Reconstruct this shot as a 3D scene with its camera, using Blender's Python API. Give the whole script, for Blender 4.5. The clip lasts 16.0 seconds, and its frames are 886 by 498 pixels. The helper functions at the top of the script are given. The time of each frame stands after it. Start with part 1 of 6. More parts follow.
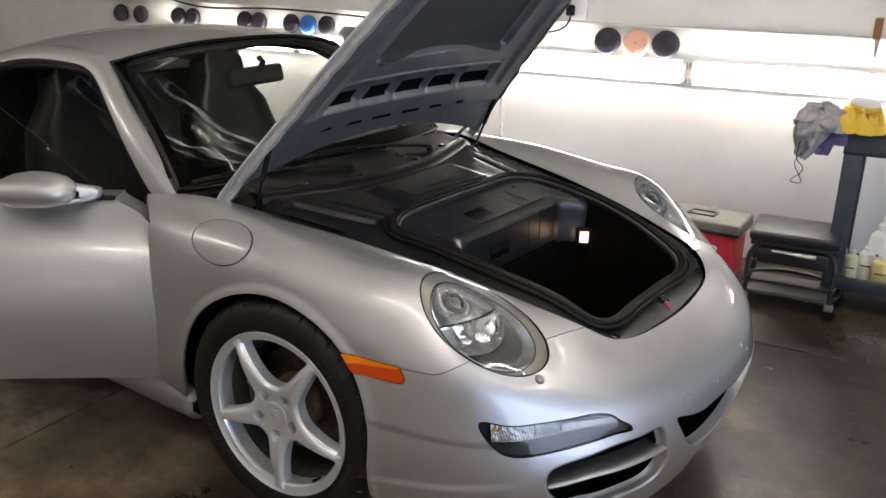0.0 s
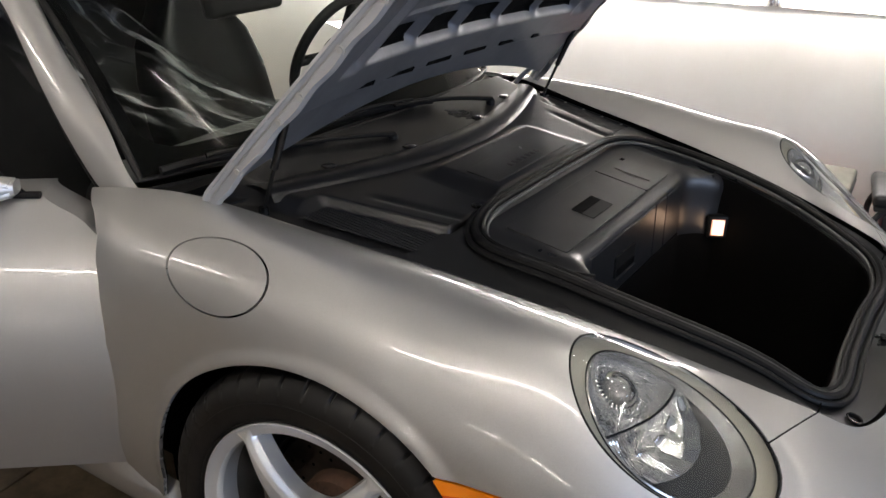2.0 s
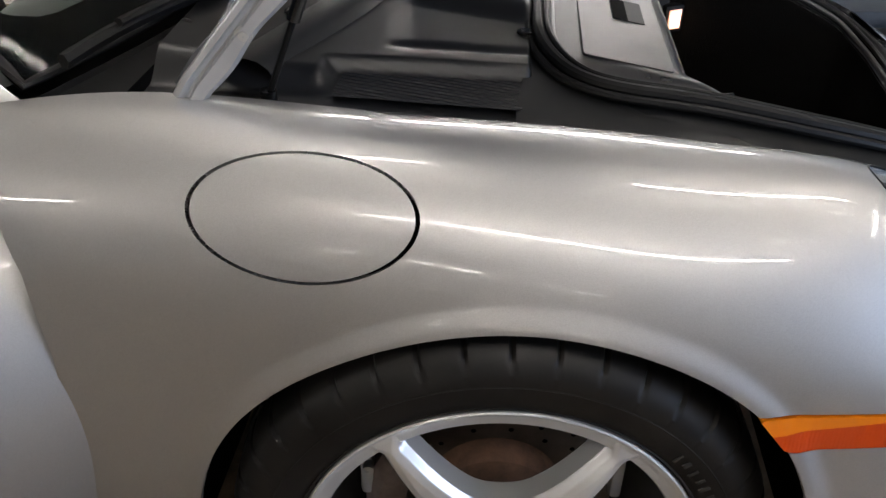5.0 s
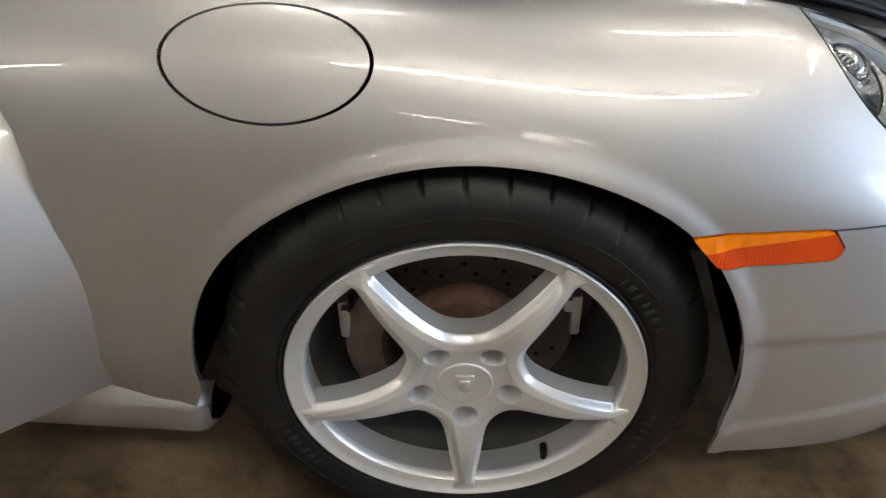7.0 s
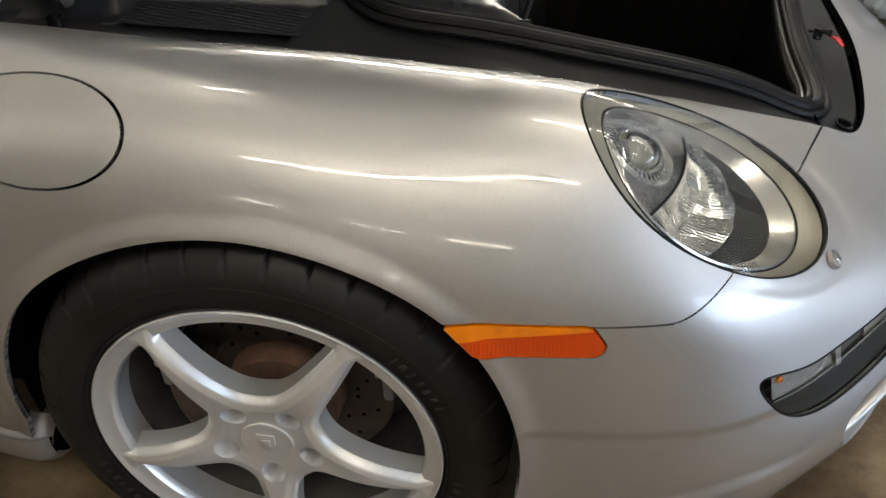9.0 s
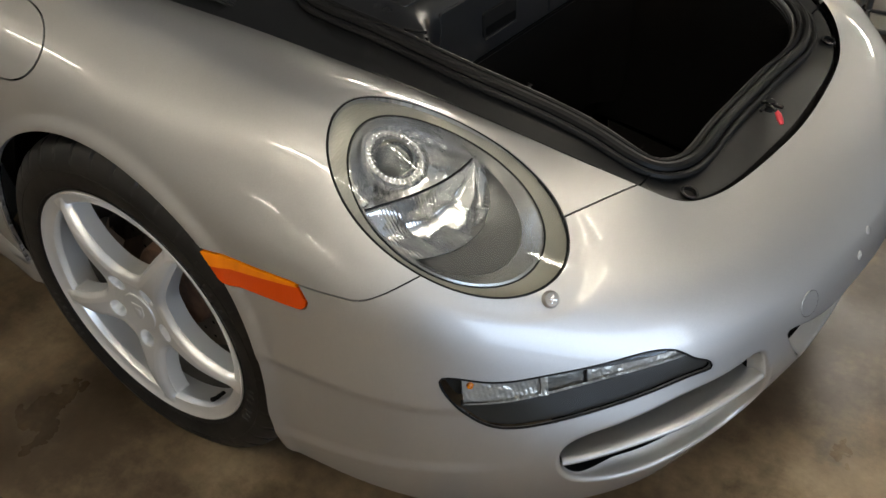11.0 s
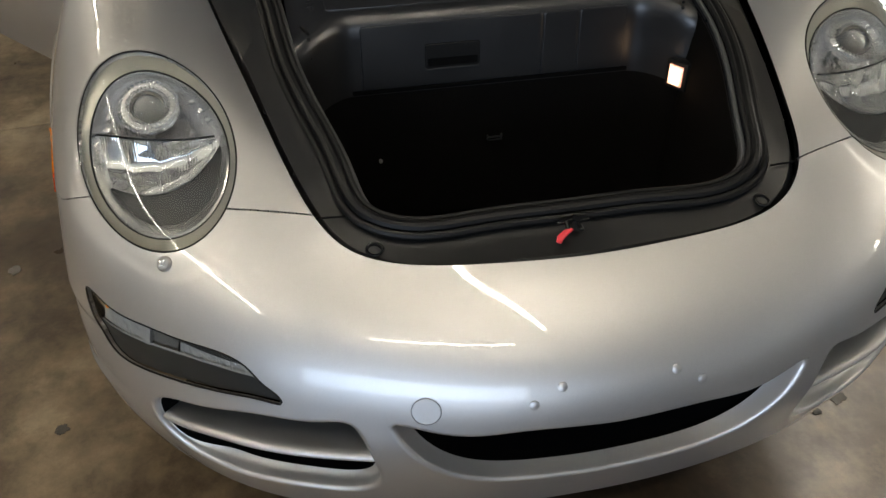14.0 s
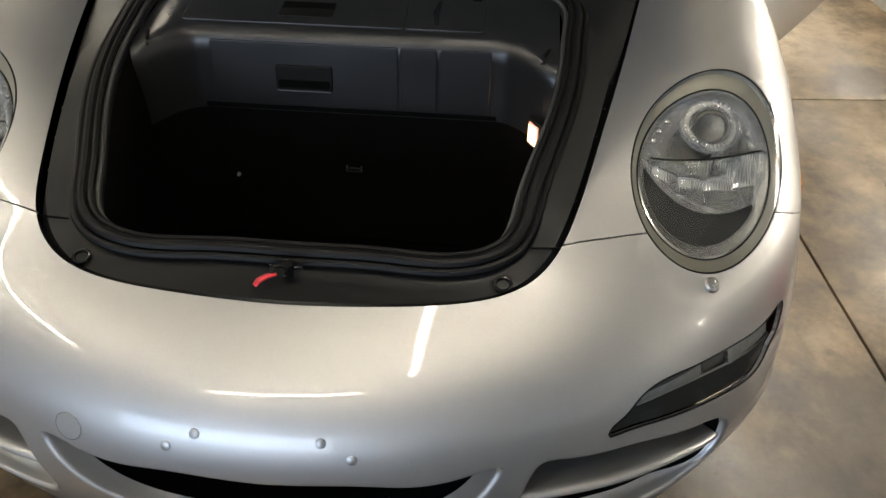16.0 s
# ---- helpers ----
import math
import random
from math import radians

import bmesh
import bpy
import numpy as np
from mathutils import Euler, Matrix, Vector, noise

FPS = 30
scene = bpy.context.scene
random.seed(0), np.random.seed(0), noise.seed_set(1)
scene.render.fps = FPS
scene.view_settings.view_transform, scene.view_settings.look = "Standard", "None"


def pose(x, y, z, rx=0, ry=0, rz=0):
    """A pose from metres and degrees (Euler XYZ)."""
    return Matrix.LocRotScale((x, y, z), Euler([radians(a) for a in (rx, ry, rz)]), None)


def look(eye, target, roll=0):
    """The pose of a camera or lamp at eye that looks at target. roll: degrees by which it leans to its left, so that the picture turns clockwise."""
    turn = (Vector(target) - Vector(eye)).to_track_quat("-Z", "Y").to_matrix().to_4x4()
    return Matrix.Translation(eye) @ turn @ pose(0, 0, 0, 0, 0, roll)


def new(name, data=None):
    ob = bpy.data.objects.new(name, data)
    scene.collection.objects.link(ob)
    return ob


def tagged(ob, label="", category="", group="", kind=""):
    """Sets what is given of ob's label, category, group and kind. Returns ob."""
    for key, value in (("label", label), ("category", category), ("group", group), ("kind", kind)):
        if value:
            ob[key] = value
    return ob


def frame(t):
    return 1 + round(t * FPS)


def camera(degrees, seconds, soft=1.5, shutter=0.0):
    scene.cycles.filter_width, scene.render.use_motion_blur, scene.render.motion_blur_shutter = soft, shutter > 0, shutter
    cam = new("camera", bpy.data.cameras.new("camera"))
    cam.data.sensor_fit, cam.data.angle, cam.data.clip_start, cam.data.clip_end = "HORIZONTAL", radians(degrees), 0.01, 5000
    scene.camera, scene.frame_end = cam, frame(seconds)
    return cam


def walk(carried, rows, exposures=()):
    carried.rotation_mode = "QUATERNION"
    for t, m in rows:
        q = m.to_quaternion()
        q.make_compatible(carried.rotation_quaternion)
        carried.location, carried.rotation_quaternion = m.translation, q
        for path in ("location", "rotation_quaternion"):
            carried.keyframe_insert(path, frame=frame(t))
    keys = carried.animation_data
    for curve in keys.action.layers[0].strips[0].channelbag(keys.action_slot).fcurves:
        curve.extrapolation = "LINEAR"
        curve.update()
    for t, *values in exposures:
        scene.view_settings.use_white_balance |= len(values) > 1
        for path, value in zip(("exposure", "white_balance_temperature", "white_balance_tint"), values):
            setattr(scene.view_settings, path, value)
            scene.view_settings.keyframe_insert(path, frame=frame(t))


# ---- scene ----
cam = camera(54.99, 16.0)
PATH = [
    (0.0, (1.5551, -2.2643, 1.5250), (0.7393, -1.1019, 1.0420), 1.21),
    (0.5, (1.3812, -2.1199, 1.5212), (0.5675, -0.9537, 1.0441), 1.19),
    (1.0, (1.2074, -1.9774, 1.4908), (0.3906, -0.8235, 0.9895), 1.21),
    (1.5, (1.0127, -1.7930, 1.4541), (0.2135, -0.6544, 0.8930), 1.18),
    (2.0, (0.8027, -1.6907, 1.4085), (0.0676, -0.5308, 0.8050), 1.23),
    (2.5, (0.5706, -1.6436, 1.3930), (-0.0774, -0.4707, 0.7191), 1.23),
    (3.0, (0.3823, -1.5351, 1.3382), (-0.1703, -0.3295, 0.6374), 0.37),
    (3.5, (0.2054, -1.4413, 1.3130), (-0.2222, -0.2109, 0.5691), -1.26),
    (4.0, (0.0457, -1.4598, 1.2862), (-0.2104, -0.2063, 0.5031), -2.23),
    (4.5, (-0.0273, -1.4802, 1.2709), (-0.1677, -0.2331, 0.4493), 0.93),
    (5.0, (-0.0162, -1.4975, 1.2287), (-0.1212, -0.2609, 0.3862), 1.16),
    (7.3, (0.0770, -1.6248, 1.1901), (-0.0408, -0.4613, 0.2507), -1.58),
    (7.5, (0.1121, -1.6271, 1.2106), (-0.0260, -0.4633, 0.2744), -1.76),
    (8.0, (0.2197, -1.6364, 1.2430), (0.0529, -0.4736, 0.3102), -2.10),
    (8.5, (0.3046, -1.5936, 1.2520), (0.0978, -0.4442, 0.3106), -2.89),
    (9.0, (0.4231, -1.5086, 1.2472), (0.1456, -0.3642, 0.3180), -2.63),
    (9.5, (0.5456, -1.4597, 1.2642), (0.1412, -0.3404, 0.3512), -3.87),
    (10.0, (0.7210, -1.4579, 1.3016), (0.1873, -0.4012, 0.3805), -1.92),
    (10.2, (0.7930, -1.4618, 1.3204), (0.2445, -0.4239, 0.3866), -1.42),
    (12.3, (1.4988, -0.9799, 1.3477), (0.4331, -0.4063, 0.4615), -2.51),
    (12.5, (1.5216, -0.9145, 1.3374), (0.4346, -0.3788, 0.4534), -2.12),
    (13.0, (1.5523, -0.7310, 1.3421), (0.4216, -0.2997, 0.4557), -1.47),
    (13.5, (1.6176, -0.5989, 1.3408), (0.4583, -0.2728, 0.4465), -1.22),
    (14.0, (1.7684, -0.4260, 1.3543), (0.5920, -0.1786, 0.4571), -0.17),
    (14.5, (1.8172, -0.2715, 1.3565), (0.6337, -0.1062, 0.4499), -0.11),
    (15.0, (1.7545, -0.0779, 1.3446), (0.5600, 0.0062, 0.4413), 0.18),
    (15.5, (1.7304, 0.1043, 1.3436), (0.5290, 0.1112, 0.4456), 0.13),
    (16.0, (1.7255, 0.3069, 1.3579), (0.5145, 0.2089, 0.4781), 0.96),
]
walk(cam, [(t, look(eye, target, roll)) for t, eye, target, roll in PATH],
     [(0.0, 0.05, 6650, 14), (3.0, 0.15, 6500, 14), (5.0, 0.2, 6400, 14), (7.5, 0.5, 6750, 9), (8.5, 0.35, 6950, 9), (10.0, 0.1, 7100, 9), (12.5, 0.15, 7100, 9), (16.0, 0.08, 7100, 9)])

# ---- light ----
world = bpy.data.worlds.new("world")
scene.world = world
world.use_nodes = True
sky = world.node_tree.nodes.new("ShaderNodeTexSky")
sky.sky_type, sky.sun_disc = "NISHITA", False
sky.sun_elevation, sky.sun_rotation = radians(35), radians(90)
world.node_tree.links.new(sky.outputs[0], world.node_tree.nodes["Background"].inputs[0])
world.node_tree.nodes["Background"].inputs[1].default_value = 0.1

BUILDING = radians(8)  # the garage stands turned by this against the car


def room(x, y, z=0.0):
    """A place given along the garage's own axes."""
    c, s = math.cos(BUILDING), math.sin(BUILDING)
    return (x * c - y * s, x * s + y * c, z)


def room_pose(x, y, z=0.0, rx=0, ry=0, rz=0):
    return Matrix.Rotation(BUILDING, 4, "Z") @ pose(x, y, z, rx, ry, rz)


daylight = bpy.data.lights.new("daylight", "AREA")
daylight.shape, daylight.size, daylight.size_y = "RECTANGLE", 4.4, 2.1
daylight.energy, daylight.color = 150, (0.50, 0.68, 1.0)
door_lamp = new("daylight", daylight)
door_lamp.matrix_world = look(room(5.9, -3.05, 1.2), room(0, -1.0, 0.6))

# ---- materials ----
def material(name, color, rough=0.5, metal=0.0, **more):
    m = bpy.data.materials.new(name)
    m.use_nodes = True
    b = m.node_tree.nodes["Principled BSDF"]
    b.inputs["Base Color"].default_value = (*color, 1)
    b.inputs["Roughness"].default_value, b.inputs["Metallic"].default_value = rough, metal
    for key, value in more.items():
        b.inputs[key.replace("_", " ")].default_value = value
    return m


def noise_node(m, scale, detail=4, rough=0.6, stretch=None):
    t = m.node_tree
    n = t.nodes.new("ShaderNodeTexNoise")
    n.inputs["Scale"].default_value, n.inputs["Detail"].default_value, n.inputs["Roughness"].default_value = scale, detail, rough
    c = t.nodes.new("ShaderNodeTexCoord")
    if stretch:
        k = t.nodes.new("ShaderNodeMapping")
        k.inputs["Scale"].default_value = stretch
        t.links.new(c.outputs["Object"], k.inputs[0])
        t.links.new(k.outputs[0], n.inputs["Vector"])
    else:
        t.links.new(c.outputs["Object"], n.inputs["Vector"])
    return n


def ramp_node(m, source, stops):
    r = m.node_tree.nodes.new("ShaderNodeValToRGB")
    e = r.color_ramp.elements
    while len(e) < len(stops):
        e.new(0.5)
    for el, (at, col) in zip(e, stops):
        el.position, el.color = at, (*col, 1) if len(col) == 3 else col
    m.node_tree.links.new(source, r.inputs[0])
    return r


def vary(m, scale, stops, detail=5, stretch=None):
    """Colour that wanders between stops at one scale."""
    n = noise_node(m, scale, detail, 0.65, stretch)
    r = ramp_node(m, n.outputs["Fac"], stops)
    m.node_tree.links.new(r.outputs[0], m.node_tree.nodes["Principled BSDF"].inputs["Base Color"])
    return m


def bump(m, scale, strength, distance=0.002, detail=4, stretch=None, source=None):
    t = m.node_tree
    src = source or noise_node(m, scale, detail, 0.6, stretch).outputs["Fac"]
    b = t.nodes.new("ShaderNodeBump")
    b.inputs["Strength"].default_value, b.inputs["Distance"].default_value = strength, distance
    t.links.new(src, b.inputs["Height"])
    p = t.nodes["Principled BSDF"]
    if p.inputs["Normal"].is_linked:
        t.links.new(p.inputs["Normal"].links[0].from_socket, b.inputs["Normal"])
    t.links.new(b.outputs[0], p.inputs["Normal"])
    return m


def rough_vary(m, scale, lo, hi, detail=4):
    n = noise_node(m, scale, detail)
    r = m.node_tree.nodes.new("ShaderNodeMapRange")
    r.inputs["From Min"].default_value, r.inputs["From Max"].default_value = 0.3, 0.7
    r.inputs["To Min"].default_value, r.inputs["To Max"].default_value = lo, hi
    m.node_tree.links.new(n.outputs["Fac"], r.inputs[0])
    m.node_tree.links.new(r.outputs[0], m.node_tree.nodes["Principled BSDF"].inputs["Roughness"])
    return m


def ribs(m, axis, pitch, strength, distance=0.001):
    """Fine parallel ribs along one object axis."""
    t = m.node_tree
    c = t.nodes.new("ShaderNodeTexCoord")
    w = t.nodes.new("ShaderNodeTexWave")
    w.bands_direction = axis
    w.inputs["Scale"].default_value = 2 * math.pi / 20 / pitch
    t.links.new(c.outputs["Object"], w.inputs["Vector"])
    return bump(m, 0, strength, distance, source=w.outputs["Fac"])


PAINT = material("silver_paint", (0.56, 0.555, 0.545), 0.48, 0.89, Coat_Weight=1.0, Coat_Roughness=0.03, Coat_IOR=1.5)
vary(PAINT, 1400, [(0.35, (0.505, 0.50, 0.49)), (0.65, (0.62, 0.615, 0.605))], 1)
# body silver darkened and blued: the underside's shade is put into the colour
SHADED_PAINT = material("silver_underside_paint", (0.27, 0.275, 0.295), 0.46, 0.6)
vary(SHADED_PAINT, 6, [(0.3, (0.15, 0.155, 0.17)), (0.7, (0.23, 0.235, 0.255))])
EDGE_PAINT = material("silver_edge_paint", (0.52, 0.525, 0.53), 0.42, 0.5)
vary(EDGE_PAINT, 9, [(0.3, (0.46, 0.465, 0.47)), (0.7, (0.56, 0.565, 0.57))])
RUBBER = bump(material("black_rubber", (0.005, 0.005, 0.005), 0.5, Specular_IOR_Level=0.22), 90, 0.15)
TYRE = bump(rough_vary(vary(material("tyre_rubber", (0.02, 0.02, 0.02), 0.6, Specular_IOR_Level=0.34), 14, [(0.3, (0.006, 0.0055, 0.005)), (0.7, (0.014, 0.0125, 0.011))]), 8, 0.36, 0.58), 60, 0.2)
PLASTIC = bump(rough_vary(material("grained_black_plastic", (0.0125, 0.0128, 0.0138), 0.45, Specular_IOR_Level=0.65), 5, 0.26, 0.40), 700, 0.25, 0.0006)
LINER = bump(rough_vary(material("smooth_liner_plastic", (0.007, 0.007, 0.0075), 0.4, Specular_IOR_Level=0.42), 5, 0.27, 0.38), 700, 0.2, 0.0006)
PLASTIC_TRIM = bump(material("satin_black_trim", (0.008, 0.008, 0.008), 0.5, Specular_IOR_Level=0.13), 500, 0.15, 0.0005)
BOOT_TRIM = bump(material("moulded_boot_trim", (0.010, 0.010, 0.010), 0.34, Specular_IOR_Level=0.5), 500, 0.15, 0.0005)
RIBBED = ribs(material("ribbed_black_rubber", (0.010, 0.010, 0.0105), 0.38), "Y", 0.0095, 0.9, 0.003)
COWL = bump(material("matt_cowl_plastic", (0.006, 0.006, 0.0063), 0.6, Specular_IOR_Level=0.2), 300, 0.2, 0.0006)
CARPET = bump(material("black_carpet", (0.004, 0.0037, 0.0034), 0.98, Specular_IOR_Level=0.05), 420, 0.8, 0.003)
SMOKED = material("smoked_plastic", (.024, .024, .022), .38)
FOG_GREY = bump(material("greyish_reflector", (.20, .195, .175), .25, .4), 44, .6, .006, 2)
GLOSS_BLACK = material("gloss_black", (0.008, 0.008, 0.008), 0.12)
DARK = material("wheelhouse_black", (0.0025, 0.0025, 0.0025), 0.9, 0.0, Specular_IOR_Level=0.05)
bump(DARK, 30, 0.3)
ALLOY = material("silver_wheel_lacquer", (0.82, 0.82, 0.815), 0.36, 0.60, Coat_Weight=0.6, Coat_Roughness=0.10)
rough_vary(ALLOY, 9, 0.3, 0.42)
STEEL = bump(material("worn_steel", (0.42, 0.40, 0.38), 0.38, 0.95), 40, 0.2)
RUST = bump(vary(material("rusty_iron", (0.12, 0.06, 0.035), 0.85), 25, [(0.3, (0.055, 0.032, 0.022)), (0.7, (0.19, 0.10, 0.06))]), 90, 0.4)
CALIPER = bump(vary(material("dusty_brake_caliper", (0.16, 0.11, 0.09), 0.6), 18, [(0.3, (0.055, 0.036, 0.026)), (0.7, (0.16, 0.115, 0.09))]), 60, 0.3)
CHROME = material("chrome", (0.86, 0.86, 0.86), 0.07, 1.0)
REFLECTOR = bump(material("reflector_chrome", (0.92, 0.92, 0.915), 0.09, 0.80), 45, 0.6, 0.006, 2)
FOG_BRIGHT = bump(ribs(material("fog_lamp_reflector", (0.46, 0.45, 0.42), 0.14, 0.35), "Y", 0.0046, 0.25), 44, 0.8, 0.008, 2)
TRIM_CHROME = material("brushed_lamp_trim", (0.72, 0.71, 0.68), 0.20, 0.85)
SATIN = material("satin_aluminium", (0.6, 0.59, 0.56), 0.4, 0.6)
LAMP_RING = ribs(material("lamp_bezel_plastic", (0.33, 0.315, 0.265), 0.30, 0.35), "X", 0.0031, 0.28)
LAMP_COVER = ribs(material("lamp_grey_cover", (0.055, 0.055, 0.053), 0.18, 0.3), "X", 0.0036, 0.18)
FACETS = bump(ribs(material("faceted_chrome", (0.86, 0.86, 0.855), 0.08, 0.92), "Y", 0.0045, 0.25), 30, 0.35, 0.006, 1)
PROJECTOR = ribs(material("projector_iris", (0.20, 0.205, 0.205), 0.14, 0.6), "X", 0.004, 0.2)
ORANGE = ribs(material("amber_lens", (0.90, 0.23, 0.005), 0.10, 0.0, Coat_Weight=0.7, Coat_Roughness=0.04), "X", 0.021, 0.35, 0.003)
ORANGE_DARK = ribs(material("amber_reflector", (0.66, 0.062, 0.002), 0.25, 0.0, Coat_Weight=0.5, Coat_Roughness=0.04), "X", 0.0045, 0.25)
RED_PLASTIC = material("red_plastic", (0.62, 0.035, 0.05), 0.35)
LEATHER = vary(material("black_leather", (0.02, 0.02, 0.021), 0.5, Specular_IOR_Level=0.2), 8, [(0.3, (0.005, 0.005, 0.0055)), (0.7, (0.010, 0.0098, 0.0098))])


DASH = rough_vary(vary(material("grey_dash_skin", (0.09, 0.095, 0.088), 0.6), 12, [(0.3, (0.075, 0.08, 0.073)), (0.7, (0.11, 0.115, 0.107))]), 9, 0.5, 0.7)


def glass_material(name, color, rough=0.0, ior=1.5):
    """Thin glass: clear to see through, with a mirror's gloss on top."""
    m = bpy.data.materials.new(name)
    m.use_nodes = True
    t = m.node_tree
    t.nodes.remove(t.nodes["Principled BSDF"])
    clear, gloss, mix, fres = (t.nodes.new("ShaderNode" + k) for k in ("BsdfTransparent", "BsdfGlossy", "MixShader", "Fresnel"))
    clear.inputs[0].default_value = (*color, 1)
    gloss.inputs["Roughness"].default_value = rough
    fres.inputs["IOR"].default_value = ior
    t.links.new(fres.outputs[0], mix.inputs[0])
    t.links.new(clear.outputs[0], mix.inputs[1])
    t.links.new(gloss.outputs[0], mix.inputs[2])
    t.links.new(mix.outputs[0], t.nodes["Material Output"].inputs["Surface"])
    return m


GLASS = glass_material("clear_glass", (0.95, 0.96, 0.955), 0.0, 1.46)
SCREEN_GLASS = glass_material("tinted_windscreen", (0.78, 0.82, 0.79), 0.0, 1.17)


def glow(name, color, strength):
    m = material(name, (0.8, 0.8, 0.8), 0.5)
    b = m.node_tree.nodes["Principled BSDF"]
    b.inputs["Emission Color"].default_value = (*color, 1)
    b.inputs["Emission Strength"].default_value = strength
    return m


TUBE_LIGHT = glow("fluorescent_tube", (1.0, 0.95, 0.86), 62)
WALL_TUBE = glow("wall_tube_diffuser", (1.0, 0.97, 0.91), 28)
LAMP_RIM = glow("boot_lamp_rim", (1.0, 0.30, 0.12), 0.7)
BULB = glow("boot_lamp_bulb", (1.0, 0.62, 0.36), 2.4)

WALL = bump(vary(material("white_painted_wall", (0.78, 0.77, 0.74), 0.55), 1.3, [(0.25, (0.70, 0.68, 0.64)), (0.75, (0.82, 0.81, 0.78))], 6), 18, 0.12)
WALL_UPPER = bump(vary(material("beige_wall_board", (0.66, 0.64, 0.60), 0.6), 1.1, [(0.25, (0.57, 0.55, 0.51)), (0.75, (0.70, 0.68, 0.64))], 6), 14, 0.1)
# dark tone for the unseen upper board, chosen to darken reflections
WALL_HIGH = bump(vary(material("bare_grey_board", (0.20, 0.19, 0.175), 0.8), 1.4, [(0.25, (0.15, 0.142, 0.13)), (0.75, (0.25, 0.238, 0.22))], 6), 16, 0.15)
CEILING = bump(vary(material("ceiling_paint", (0.6, 0.59, 0.56), 0.8), 2, [(0.3, (0.54, 0.53, 0.50)), (0.7, (0.65, 0.64, 0.61))]), 30, 0.2)
FLOOR = material("sealed_concrete", (0.2, 0.16, 0.12), 0.5, Specular_IOR_Level=0.4)
# lighter towards the back of the car, darker towards its nose and left side
place = FLOOR.node_tree.nodes.new("ShaderNodeTexCoord")
split = FLOOR.node_tree.nodes.new("ShaderNodeSeparateXYZ")
worn = FLOOR.node_tree.nodes.new("ShaderNodeMapRange")
worn.inputs["From Min"].default_value, worn.inputs["From Max"].default_value = 1.6, 0.2
worn.inputs["To Min"].default_value, worn.inputs["To Max"].default_value = -0.13, 0.06
blend = FLOOR.node_tree.nodes.new("ShaderNodeMath")
FLOOR.node_tree.links.new(place.outputs["Object"], split.inputs[0])
side = FLOOR.node_tree.nodes.new("ShaderNodeMath")
side.operation = "MULTIPLY_ADD"
side.inputs[1].default_value = 0.5
FLOOR.node_tree.links.new(split.outputs[1], side.inputs[0])
FLOOR.node_tree.links.new(split.outputs[0], side.inputs[2])
FLOOR.node_tree.links.new(side.outputs[0], worn.inputs[0])
FLOOR.node_tree.links.new(noise_node(FLOOR, 1.3, 9, 0.66).outputs["Fac"], blend.inputs[0])
FLOOR.node_tree.links.new(worn.outputs[0], blend.inputs[1])
big = ramp_node(FLOOR, blend.outputs[0], [(0.32, (0.030, 0.020, 0.012)), (0.47, (0.085, 0.060, 0.038)), (0.56, (0.205, 0.150, 0.092)), (0.72, (0.46, 0.36, 0.235))])
fine = ramp_node(FLOOR, noise_node(FLOOR, 9, 8, 0.7).outputs["Fac"], [(0.3, (0.45, 0.43, 0.40)), (0.5, (0.95, 0.95, 0.95)), (0.72, (1.25, 1.24, 1.22))])
mul = FLOOR.node_tree.nodes.new("ShaderNodeMix")
mul.data_type, mul.blend_type = "RGBA", "MULTIPLY"
mul.inputs[0].default_value = 1.0
FLOOR.node_tree.links.new(big.outputs[0], mul.inputs[6])
FLOOR.node_tree.links.new(fine.outputs[0], mul.inputs[7])
FLOOR.node_tree.links.new(mul.outputs[2], FLOOR.node_tree.nodes["Principled BSDF"].inputs["Base Color"])
rough_vary(FLOOR, 2.2, 0.22, 0.58, 6)
bump(FLOOR, 24, 0.14, 0.004, 8)
BARREL = bump(vary(material("dusty_wheel_barrel", (0.10, 0.095, 0.09), 0.6, 0.3), 16, [(0.3, (0.045, 0.042, 0.037)), (0.7, (0.09, 0.085, 0.077))]), 30, 0.1)
DISC = bump(vary(material("dusty_brake_disc", (0.10, 0.085, 0.07), 0.45, 0.6), 22, [(0.3, (0.055, 0.042, 0.033)), (0.7, (0.11, 0.088, 0.07))]), 70, 0.15)
STAIN = bump(vary(material("oil_stain", (0.03, 0.022, 0.016), 0.35), 20, [(0.3, (0.016, 0.012, 0.009)), (0.7, (0.05, 0.038, 0.028))]), 30, 0.2)

# ---- mesh tools: a shape is a pair of vertices (n, 3) and faces ----
def join(*shapes):
    verts, faces, base = [], [], 0
    for v, f in shapes:
        verts.append(np.asarray(v, float).reshape(-1, 3))
        faces += [tuple(i + base for i in face) for face in f]
        base += len(verts[-1])
    return np.concatenate(verts), faces


def moved(shape, m):
    v = np.asarray(shape[0], float)
    m = np.array(m)
    out = v @ m[:3, :3].T + m[:3, 3]
    faces = shape[1]
    if np.linalg.det(m[:3, :3]) < 0:
        faces = [tuple(reversed(f)) for f in faces]
    return out, faces


def mirrored(shape):
    return moved(shape, Matrix.Diagonal((1, -1, 1, 1)))


def mesh(name, shape, mat, sharp=35):
    me = bpy.data.meshes.new(name)
    me.from_pydata(np.asarray(shape[0], float).tolist(), [], [list(map(int, f)) for f in shape[1]])
    me.validate()
    me.materials.append(mat)
    me.shade_smooth()
    if sharp < 180:
        me.set_sharp_from_angle(angle=radians(sharp))
    if len(shape) > 2:
        me.normals_split_custom_set_from_vertices(np.asarray(shape[2], float).tolist())
    return me


